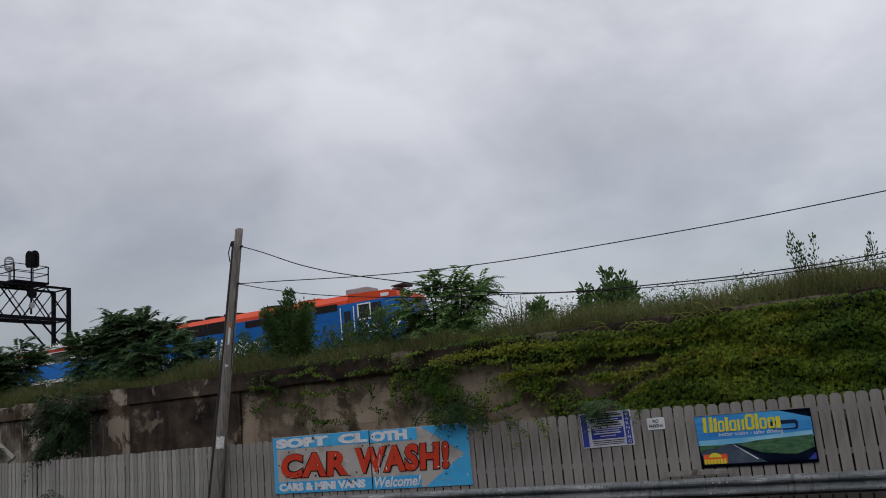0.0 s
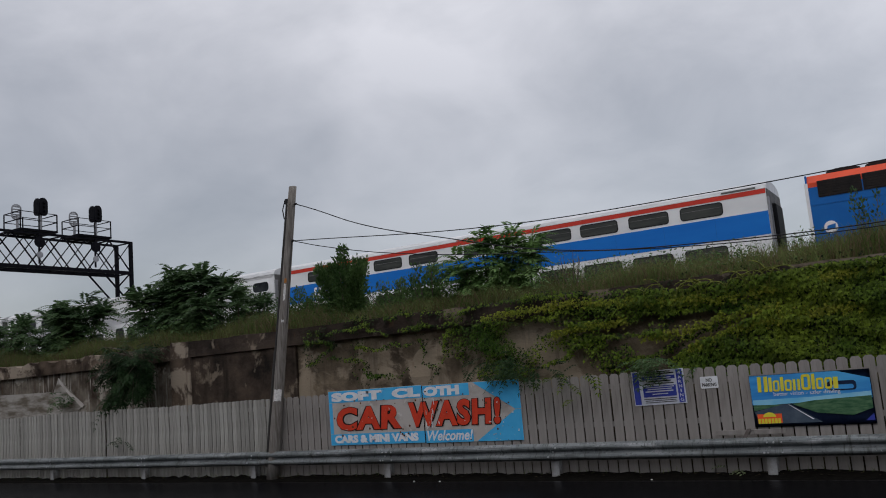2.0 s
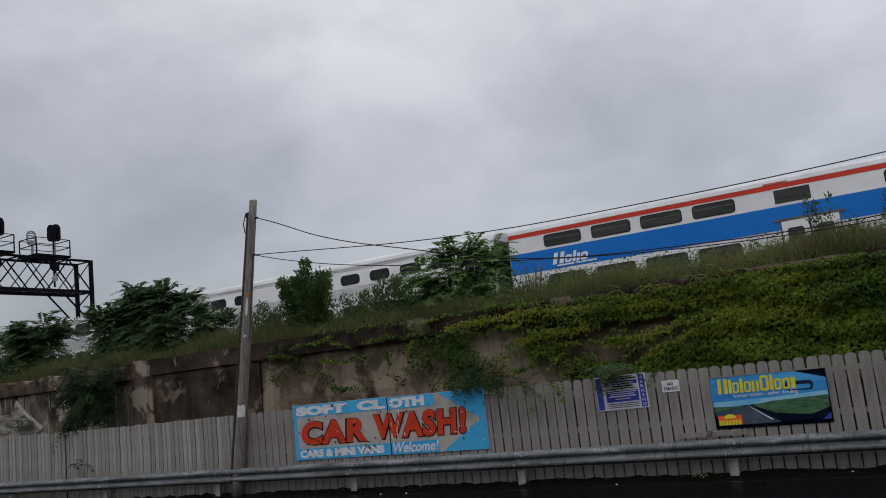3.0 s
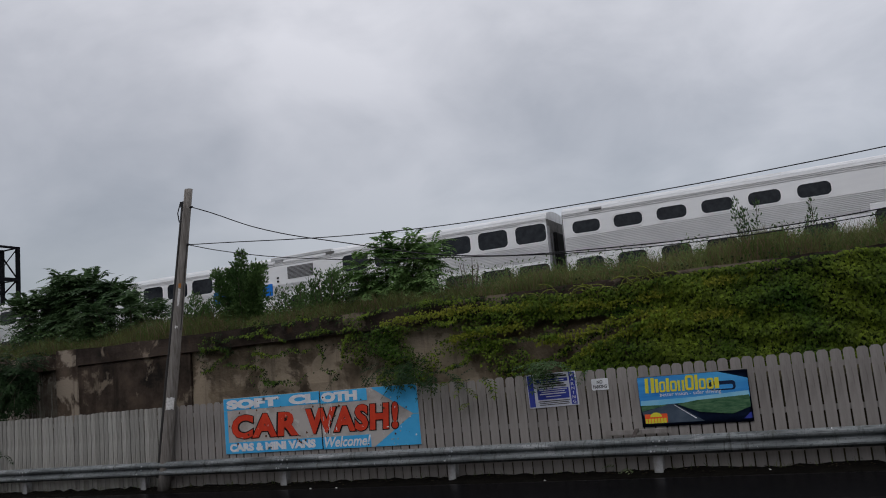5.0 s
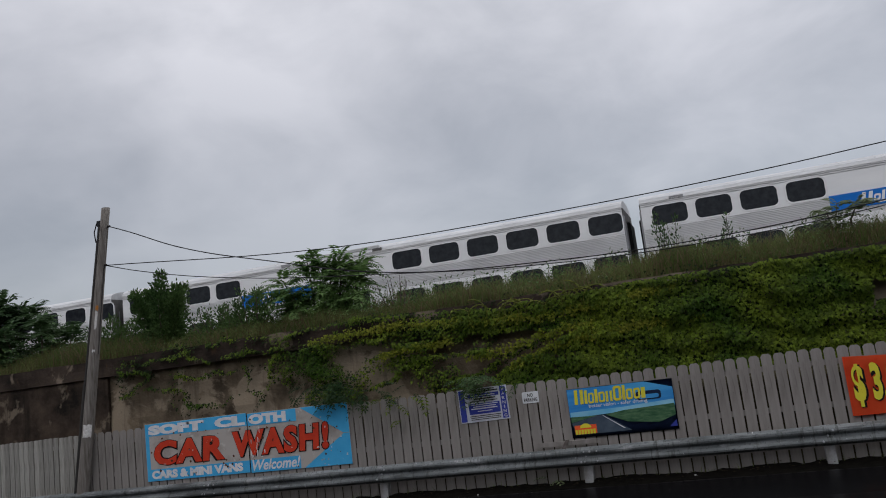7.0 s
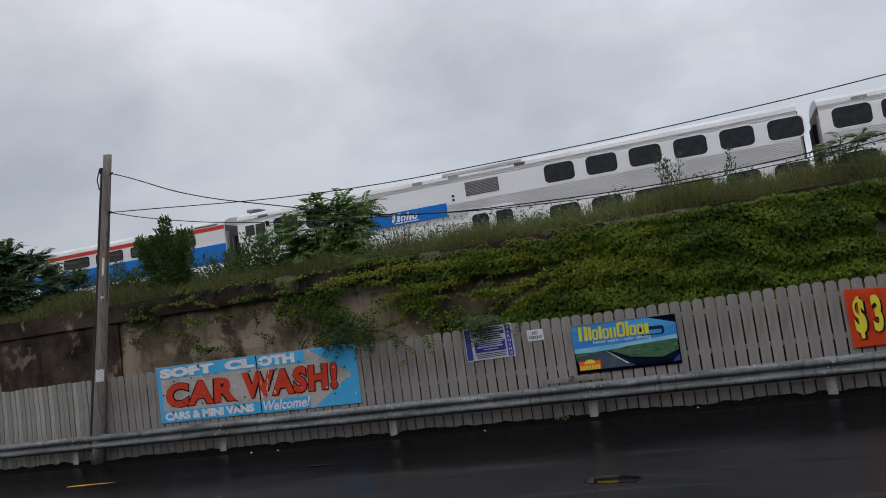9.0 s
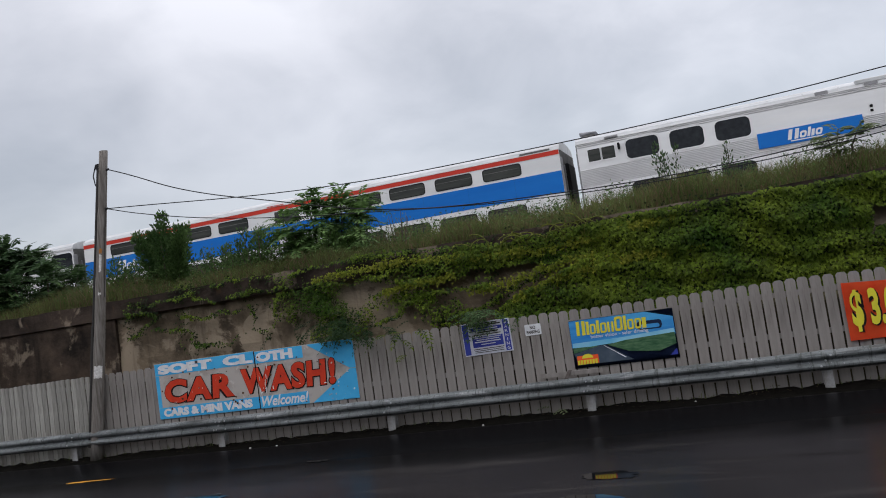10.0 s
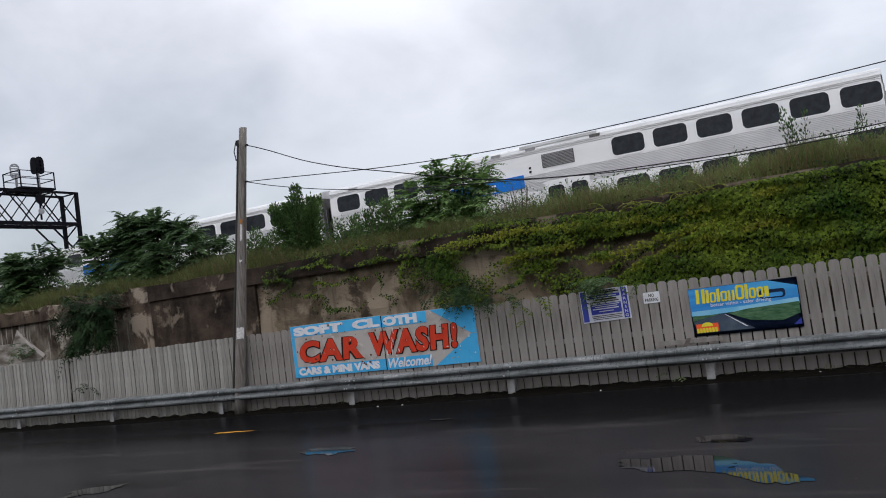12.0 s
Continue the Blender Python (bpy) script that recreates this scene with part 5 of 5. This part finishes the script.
for x, y, s in ((13.07, -0.02, 0.04), (5.2, -0.35, 0.022), (9.4, -0.25, 0.02), (4.6, -0.35, 0.025)):
    bm = bmesh.new()
    bmesh.ops.create_icosphere(bm, subdivisions=1, radius=s, matrix=Matrix.Translation((x, y, GZ + s * 0.5)) @ Matrix.Diagonal((1.1, 0.8, 0.6, 1)))
    tagged(link("litter", bm, PAPER), "small crumpled scrap of white litter", "litter")

# ---------------------------------------------------------------- the train
TY, TZ = 21.03, 3.61      # middle of the track, top of the rails
HALF = 1.53               # half the width of a car
LEN, PITCH = 25.1, 25.8


def side_profile(h, shoulder, half=HALF, n=7, base=1.0):
    """Half-round roofed cross-section in y and z."""
    pts = [(-half, base), (-half, shoulder)]
    for i in range(1, n):
        a = math.pi * i / n
        pts.append((-half * math.cos(a) * (1 if abs(math.cos(a)) < 0.95 else 0.99), shoulder + (h - shoulder) * math.sin(a) ** 0.75))
    return pts + [(half, shoulder), (half, base)]


def window(parent, x0, x1, z0, z1, r, glass, frame_mat, s, wide=0.07, name="window"):
    """One pane with its gasket and frame; s = -1 on the street side."""
    y = s * HALF
    a, b = sorted((y + s * 0.006, y - s * 0.02))
    w = part(name, prism(bmesh.new(), round_rect(x0, x1, z0, z1, r), a, b), glass, parent)
    a, b = sorted((y + s * 0.018, y - s * 0.01))
    part("window_frame", ring(bmesh.new(), round_rect(x0 - wide, x1 + wide, z0 - wide, z1 + wide, r + wide), round_rect(x0, x1, z0, z1, r), a, b), frame_mat, w)
    return w


def bogies(car, length):
    part("underframe", B(0.6, length - 0.6, -1.2, 1.2, 0.72, 1.0), UNDER, car)
    for cx in (length * 0.15, length * 0.85):
        bg = part("bogie", B(cx - 1.6, cx + 1.6, -1.05, 1.05, 0.42, 0.70, 0.05), UNDER, car)
        for dx in (-1.15, 1.15):
            for y in (-0.78, 0.65):
                part("wheel", bar(bmesh.new(), (cx + dx, y, 0.46), (cx + dx, y + 0.13, 0.46), 0.46, n=20), RAIL, bg)


def gangway(car, x, s):
    """The dark end of a car with its diaphragm and grab irons; s = +1 at the leading end."""
    bm = bmesh.new()
    box(bm, min(x, x + s * 0.20), max(x, x + s * 0.20), -0.75, 0.75, 1.1, 3.9, 0.05)
    part("diaphragm", bm, RUBBER, car, "black rubber gangway diaphragm")
    for y in (-1.42, -1.0):
        part("grab_iron", bar(bmesh.new(), (x + s * 0.06, y, 1.6), (x + s * 0.06, y, 3.8), 0.025), GREY_IRON, car)
    part("end_post", B(min(x, x + s * 0.07), max(x, x + s * 0.07), -1.5, -1.25, 1.1, 4.1, 0.02), VENT, car)


def coach(kind):
    """A bi-level gallery car; x from its trailing end to its leading end."""
    steel = kind != "painted"
    label = {"painted": "white bi-level passenger car with a blue band and orange stripe", "steel": "fluted stainless steel bi-level passenger car with dark windows",
             "slim": "fluted stainless steel bi-level passenger car with narrow windows", "cab": "fluted stainless steel bi-level cab car at the rear of its set"}[kind]
    car = thing("passenger_car", pose(-900, TY, TZ), label, "railway car", "cars of the commuter train")
    body = T_STEEL if steel else T_WHITE
    bm = bmesh.new()
    profile(bm, [(-HALF, 0.95), (-HALF, 4.42), (HALF, 4.42), (HALF, 0.95)], 0.03, LEN - 0.03)
    part("body", bm, body, car)
    bm = bmesh.new()
    profile(bm, side_profile(4.85, 4.42, base=4.40, n=12), 0.0, LEN)
    part("roof", bm, T_ROOF, car, smooth=False)
    # drip rail and roof seams
    for s in (-1, 1):
        part("drip_rail", B(0.02, LEN - 0.02, s * HALF - 0.02, s * HALF + 0.02, 4.41, 4.45), body, car)
    bm = bmesh.new()
    for i in range(1, 20):
        x = LEN * i / 20
        profile(bm, [(y * 1.006, z + 0.008) for y, z in side_profile(4.85, 4.42, base=4.42, n=8)], x - 0.02, x + 0.02)
    part("roof_seams", bm, T_ROOF, car)
    for x, s in ((0.03, -1), (LEN - 0.03, 1)):
        gangway(car, x, s)
    part("end_wall", B(-0.02, 0.03, -1.45, 1.45, 1.0, 4.4), T_END, car)
    part("end_wall", B(LEN - 0.03, LEN + 0.02, -1.45, 1.45, 1.0, 4.4), T_END, car)
    for s in (-1, 1):
        y = s * HALF
        a, b = sorted((y, y + s * 0.012))
        if kind == "painted":
            for k in range(1, 12):
                part("panel_seam", B(k * LEN / 12, k * LEN / 12 + 0.012, *sorted((y + s * 0.012, y + s * 0.016)), 2.60, 3.52), L_BLUE, car)
            part("blue_band", B(0.035, LEN - 0.035, a, b, 2.60, 3.52), T_BLUE, car)
            part("orange_stripe", B(0.035, LEN - 0.035, a, b, 4.22, 4.40), T_RED, car)
            for x0, x1 in ((1.75, 3.4), (3.95, 5.6), (6.1, 7.75), (8.25, 9.85), (15.2, 16.8), (17.3, 18.95), (19.5, 21.15), (21.7, 23.35)):
                window(car, x0, x1, 3.66, 4.13, 0.10, T_GLASS2, RUBBER, s, 0.035)
                window(car, x0, x1, 1.82, 2.36, 0.10, T_GLASS2, RUBBER, s, 0.035)
                for z in (3.95, 2.17):
                    part("window_bar", B(x0 + 0.03, x1 - 0.03, *sorted((y + s * 0.006, y + s * 0.012)), z, z + 0.022), T_END, car)
            window(car, 11.35, 12.65, 3.62, 4.16, 0.02, T_GLASS2, T_WHITE, s, 0.05)
            part("door_frame", B(11.39, 13.54, *sorted((y, y + s * 0.022)), 1.04, 2.975), T_END, car, "dark door surround")
            for x0 in (11.45, 12.5):
                d = part("door", B(x0, x0 + 0.98, *sorted((y, y + s * 0.035)), 1.05, 2.92, 0.01), T_WHITE, car)
                window(d, x0 + 0.22, x0 + 0.74, 2.02, 2.60, 0.06, T_GLASS2, RUBBER, s * 1.024, 0.03, "door_window")
            part("door_track", B(11.2, 13.7, *sorted((y, y + s * 0.05)), 2.93, 3.02), T_END, car)
            part("roof_vent", B(11.0, 11.9, *sorted((y * 0.97, y + s * 0.02)), 4.40, 4.48), T_RED, car)
            part("roof_vent", B(23.4, 24.7, *sorted((y * 0.97, y + s * 0.025)), 4.44, 4.52), T_END, car)
            # operator's mark as plain slanted shapes
            marks(OPERATOR, 2.0, 2.80, 0.50, *sorted((y + s * 0.013, y + s * 0.018)), T_WHITE, car, slant=0.25)
            part("mark_shape", B(2.2, 4.0, *sorted((y + s * 0.013, y + s * 0.018)), 2.70, 2.76), T_WHITE, car)
        else:
            slim = kind == "slim"
            ups = [(0.46 + 1.69 * i, 1.82 + 1.69 * i) for i in range(4)] + [(14.80 + 1.77 * i, 16.19 + 1.77 * i) for i in range(6)]
            if kind == "cab":
                ups = [(2.0 + 1.74 * i, 3.30 + 1.74 * i) for i in range(3)] + [(15.12 + 1.77 * i, 16.40 + 1.77 * i) for i in range(6)]
            if slim:
                ups = [(0.42 + 1.77 * i, 1.60 + 1.77 * i) for i in range(6)] + [(14.65 + 1.77 * i, 15.83 + 1.77 * i) for i in range(6)]
            for i, (x0, x1) in enumerate(ups):
                z0, z1 = (3.54, 4.06) if slim else (3.44, 4.22)
                framed = (slim and i == 1) or (kind == "steel" and i in (3, 4)) or (kind == "cab" and i == 0)
                window(car, x0, x1, z0, z1, 0.2, T_GLASS, T_WHITE if framed else T_STEEL, s, 0.075 if framed else 0.05)
                window(car, x0, x1, 1.78, 2.48, 0.2, T_GLASS, T_STEEL, s, 0.05)
            for z0, z1 in ((2.62, 3.44 if slim else 3.34), (4.25, 4.40), (1.1, 1.66)):
                k = int(round((z1 - z0) / 0.066))
                line = [(y + (s * 0.013 if i % 2 else s * 0.002), z0 + (z1 - z0) * i / (2 * k)) for i in range(2 * k + 1)]
                bm = bmesh.new()
                a_ = [bm.verts.new((0.05, q, z)) for q, z in line]
                b_ = [bm.verts.new((LEN - 0.05, q, z)) for q, z in line]
                for i in range(2 * k):
                    bm.faces.new((a_[i], b_[i], b_[i + 1], a_[i + 1]))
                bmesh.ops.solidify(bm, geom=bm.faces[:], thickness=0.001)
                part("fluting", bm, T_RIB, car, "horizontal stainless steel fluting")
            if not slim:
                part("mark_panel", B(6.95, 10.65, *sorted((y, y + s * 0.034)), 2.83, 3.42), T_BLUE, car, "bright blue name panel")
                marks(OPERATOR, 8.0, 2.98, 0.38, *sorted((y + s * 0.036, y + s * 0.041)), T_WHITE, car, slant=0.25)
                part("mark_shape", B(8.1, 9.3, *sorted((y + s * 0.036, y + s * 0.041)), 2.90, 2.94), T_WHITE, car)
                lv_ = part("louvre", B(11.6, 13.1, *sorted((y, y + s * 0.02)), 3.55, 4.15), T_END, car, "grey ventilation louvre")
                for k in range(9):
                    part("slat", B(11.63, 13.07, *sorted((y + s * 0.02, y + s * 0.04)), 3.58 + 0.063 * k, 3.61 + 0.063 * k), VENT, lv_)
                part("roof_hatch", B(10.6, 14.2, *sorted((y * 0.62, y * 0.98)), 4.55, 4.72, 0.03), T_ROOF, car)
                for x in (9.2, 10.9, 13.9):
                    part("roof_vent", B(x, x + 0.45, *sorted((y * 0.9, y + s * 0.03)), 4.43, 4.56), T_END if x > 11 else VENT, car)
                for z in (3.45, 3.62):
                    part("marker_light", B(10.95, 11.05, *sorted((y, y + s * 0.03)), z, z + 0.09), RUBBER, car)
            part("roof_vent", B(1.2, 1.75, *sorted((y * 0.93, y + s * 0.02)), 4.40, 4.52), VENT, car)
            for x0 in (11.6, 12.68):
                d = part("door", B(x0, x0 + 0.98, *sorted((y, y + s * 0.04)), 1.05, 2.92, 0.01), T_STEEL, car)
                window(d, x0 + 0.16, x0 + 0.84, 1.95, 2.66, 0.14, T_GLASS, RUBBER, s * 1.027, 0.03, "door_window")
            if kind == "cab":
                window(car, 0.45, 0.95, 3.62, 4.12, 0.04, T_GLASS2, T_STEEL, s, 0.05, "cab_window")
                window(car, 1.02, 1.55, 3.62, 4.12, 0.04, T_GLASS2, T_STEEL, s, 0.05, "cab_window")
    if kind == "cab":
        horn = part("horn_cluster", B(0.25, 0.75, -0.7, 0.1, 4.80, 4.90), T_END, car)
        for k in range(3):
            part("horn", bar(bmesh.new(), (0.1, -0.6 + 0.25 * k, 4.98), (0.8, -0.6 + 0.25 * k, 4.98), 0.09, 0.03, 10), GREY_IRON, horn)
        part("mirror", B(1.7, 1.78, -1.75, -1.55, 3.9, 4.15), RUBBER, car)
    bogies(car, LEN)
    return car


def locomotive():
    """A cowl-bodied diesel locomotive, x from its rear to its nose."""
    lo = thing("locomotive", pose(-900, TY, TZ), "blue diesel passenger locomotive with an orange roof", "locomotive", "cars of the commuter train")
    h = 1.50
    bm = bmesh.new()
    profile(bm, [(-h, 1.0), (-h, 4.12), (h, 4.12), (h, 1.0)], 0.5, 13.0)
    part("body", bm, L_BLUE, lo, "deep blue body side")
    bm = bmesh.new()
    profile(bm, [(-h, 4.12), (-h + 0.02, 4.30), (-h + 0.35, 4.62), (-0.6, 4.70), (0.6, 4.70), (h - 0.35, 4.62), (h - 0.02, 4.30), (h, 4.12)], 0.5, 13.0)
    part("roof", bm, T_ORANGE, lo, "orange curved roof")
    # cab with raked windscreen and short nose
    bm = bmesh.new()
    prism(bm, [(13.0, 1.0), (16.1, 1.0), (16.1, 3.2), (16.02, 3.38), (15.82, 4.12), (13.0, 4.12)], -h, h)
    part("cab", bm, L_BLUE, lo, "deep blue cab")
    bm = bmesh.new()
    prism(bm, [(13.0, 4.125), (15.84, 4.125), (15.74, 4.42), (15.3, 4.52), (13.0, 4.60)], -h + 0.10, h - 0.10)
    part("cab_roof", bm, T_ORANGE, lo, "orange cab roof")
    bm = bmesh.new()
    prism(bm, [(16.11, 1.0), (17.2, 1.0), (17.2, 2.9), (17.05, 3.14), (16.11, 3.22)], -1.3, 1.3)
    nose = part("nose", bm, T_WHITE, lo, "white nose with orange warning stripes")
    for k in range(8):
        for s in (-1, 1):
            x, y = 16.40, s * 1.303
            z = 1.05 + 0.30 * k
            part("warning_stripe", prism(bmesh.new(), [(16.33, min(3.2, z + 0.30)), (16.33, min(3.24, z + 0.48)), (17.18, z - 0.12 if z > 1.2 else 1.02), (17.18, z - 0.30 if z > 1.4 else 1.0)], *sorted((y, y + s * 0.004))), T_ORANGE, nose)
    for k in range(7):
        y = -1.25 + 0.36 * k
        bm = bmesh.new()
        f = [bm.verts.new((17.203, a, b)) for a, b in ((y, 1.05), (min(1.28, y + 0.18), 1.05), (min(1.28, y + 0.62), 2.86), (min(1.28, y + 0.44), 2.86))]
        bm.faces.new(f)
        bmesh.ops.solidify(bm, geom=bm.faces[:], thickness=0.002)
        part("warning_stripe", bm, T_ORANGE, nose)
    for s in (-1, 1):
        y = s * h
        ws = part("windscreen", prism(bmesh.new(), [(15.80, 4.05), (15.96, 3.46), (16.02, 3.46), (15.86, 4.05)], *sorted((s * 0.15, s * 1.36))), T_GLASS, lo)
        for x0, x1 in ((0.85, 2.36), (2.40, 3.86), (3.90, 5.42), (6.5, 8.35), (11.0, 12.4)):
            z0, z1 = (3.70, 4.33) if x0 < 6 else ((3.74, 4.08) if x0 < 9 else (3.86, 4.20))
            g = part("radiator_grille", B(x0, x1, *sorted((y, y + s * 0.02)), z0, z1), GRILLE, lo, "black intake grille")
            for k in range(6 if x0 < 6 else 4):
                part("slat", B(x0 + 0.02, x1 - 0.02, *sorted((y + s * 0.02, y + s * 0.035)), z0 + 0.04 + 0.1 * k, min(z1, z0 + 0.07 + 0.1 * k)), GRILLE, g)
        part("body_seam", B(0.5, 12.8, *sorted((y, y + s * 0.015)), 3.42, 3.46), L_BLUE, lo)
        d = part("cab_door", B(12.7, 13.25, *sorted((y, y + s * 0.02)), 1.4, 3.95), L_BLUE, lo)
        part("door_glass", B(12.78, 13.17, *sorted((y + s * 0.02, y + s * 0.026)), 3.05, 3.75), T_GLASS, d)
        for x in (12.6, 13.38):
            part("grab_iron", bar(bmesh.new(), (x, y + s * 0.06, 1.5), (x, y + s * 0.06, 3.95), 0.03), T_WHITE, lo, "white handrail")
        w = part("cab_window", B(13.62, 14.95, *sorted((y, y + s * 0.02)), 3.28, 3.98), T_GLASS, lo)
        part("window_frame", ring(bmesh.new(), round_rect(13.57, 14.35, 3.22, 4.03, 0.03), round_rect(13.64, 14.28, 3.29, 3.97, 0.02), *sorted((y, y + s * 0.03))), T_WHITE, w)
        ys = sorted((y + s * 0.005, y + s * 0.012))
        # operator's mark as plain slanted white shapes
        marks(OPERATOR, 3.9, 2.28, 1.06, *ys, T_WHITE, lo, slant=0.22)
        part("mark_shape", B(5.6, 8.9, *ys, 2.10, 2.20), T_WHITE, lo)
        marks(OPERATOR, 13.75, 2.75, 0.3, *ys, T_WHITE, lo, slant=0.22)
        part("mark_shape", B(13.9, 15.2, *ys, 2.58, 2.63), T_WHITE, lo)
        for cx, cz, r in ((1.12, 2.52, 0.24), (15.72, 2.98, 0.28)):
            part("round_mark", prism(bmesh.new(), [(cx + r * math.cos(a), cz + r * math.sin(a)) for a in np.linspace(0, 2 * math.pi, 19)[:-1]], *ys), T_WHITE, lo, "round white emblem")
            part("emblem_shape", prism(bmesh.new(), [(cx - r * 0.7, cz - 0.12), (cx + r * 0.6, cz - 0.06), (cx + r * 0.7, cz + 0.12), (cx - r * 0.5, cz + 0.06)], *sorted((y + s * 0.013, y + s * 0.017))), L_BLUE, lo)
        part("number_bar", B(14.9, 15.35, *sorted((y * 0.935, y * 0.94 + s * 0.02)), 4.22, 4.38), T_WHITE, lo)
    part("rear_wall", B(0.44, 0.5, -1.45, 1.45, 1.0, 4.6), L_BLUE, lo)
    part("rear_edge", B(0.40, 0.52, -1.53, -1.47, 1.0, 4.3), T_WHITE, lo, "white rear corner edge")
    for x in (1.7, 3.1, 4.5, 7.4):
        f = part("roof_fan", bar(bmesh.new(), (x, 0, 4.66), (x, 0, 4.86), 0.62, n=18), GRILLE, lo, "round black roof fan")
        part("fan_guard", bar(bmesh.new(), (x, 0, 4.86), (x, 0, 4.885), 0.5, n=14), VENT, f)
    part("exhaust_box", B(9.2, 10.6, -0.5, 0.5, 4.68, 4.84, 0.03), T_ORANGE, lo)
    part("roof_box", B(12.3, 13.6, -0.55, 0.55, 4.68, 5.0, 0.04), VENT, lo, "grey air conditioner box")
    horn = part("horn_cluster", B(15.0, 15.3, -0.45, 0.45, 4.62, 4.72), T_END, lo)
    for k in range(4):
        part("horn", bar(bmesh.new(), (14.9, -0.36 + 0.24 * k, 4.82), (15.7, -0.36 + 0.24 * k, 4.82), 0.03, 0.09, 10), UNDER, horn)
    bl = part("beacon", bar(bmesh.new(), (15.5, 0.25, 4.4), (15.62, 0.25, 4.4), 0.1, n=12), PAPER, lo)
    bogies(lo, 16.9)
    return lo


engine = locomotive()
blue1 = coach("painted")
blue2 = copy_thing(blue1, blue1.matrix_basis)
slim = coach("slim")
steel1 = coach("steel")
steels = [steel1] + [copy_thing(steel1, steel1.matrix_basis) for _ in range(6)]
cab = coach("cab")
CONSIST = [blue1, slim, steels[0], steels[1], cab, blue2, steels[2], steels[3], steels[4], steels[5], steels[6]]

# where the leading end of the first car is, by time
JOINT = ((0.0, -22.6), (0.5, -14.85), (1.5, 0.82), (2.0, 8.8), (2.5, 16.6), (3.0, 24.35), (5.0, 55.55), (5.5, 63.75), (6.0, 71.92), (6.5, 79.9), (7.0, 88.0), (7.5, 96.12), (9.5, 128.55), (10.0, 137.0), (10.5, 145.65), (11.0, 153.1), (11.5, 161.35), (12.0, 169.9))


def motions():
    for k, car in enumerate([engine] + CONSIST):
        off = 0.97 if k == 0 else -PITCH * (k - 1) - LEN
        walk(car, [(t, pose(x + off, TY, TZ)) for t, x in JOINT])


motions()
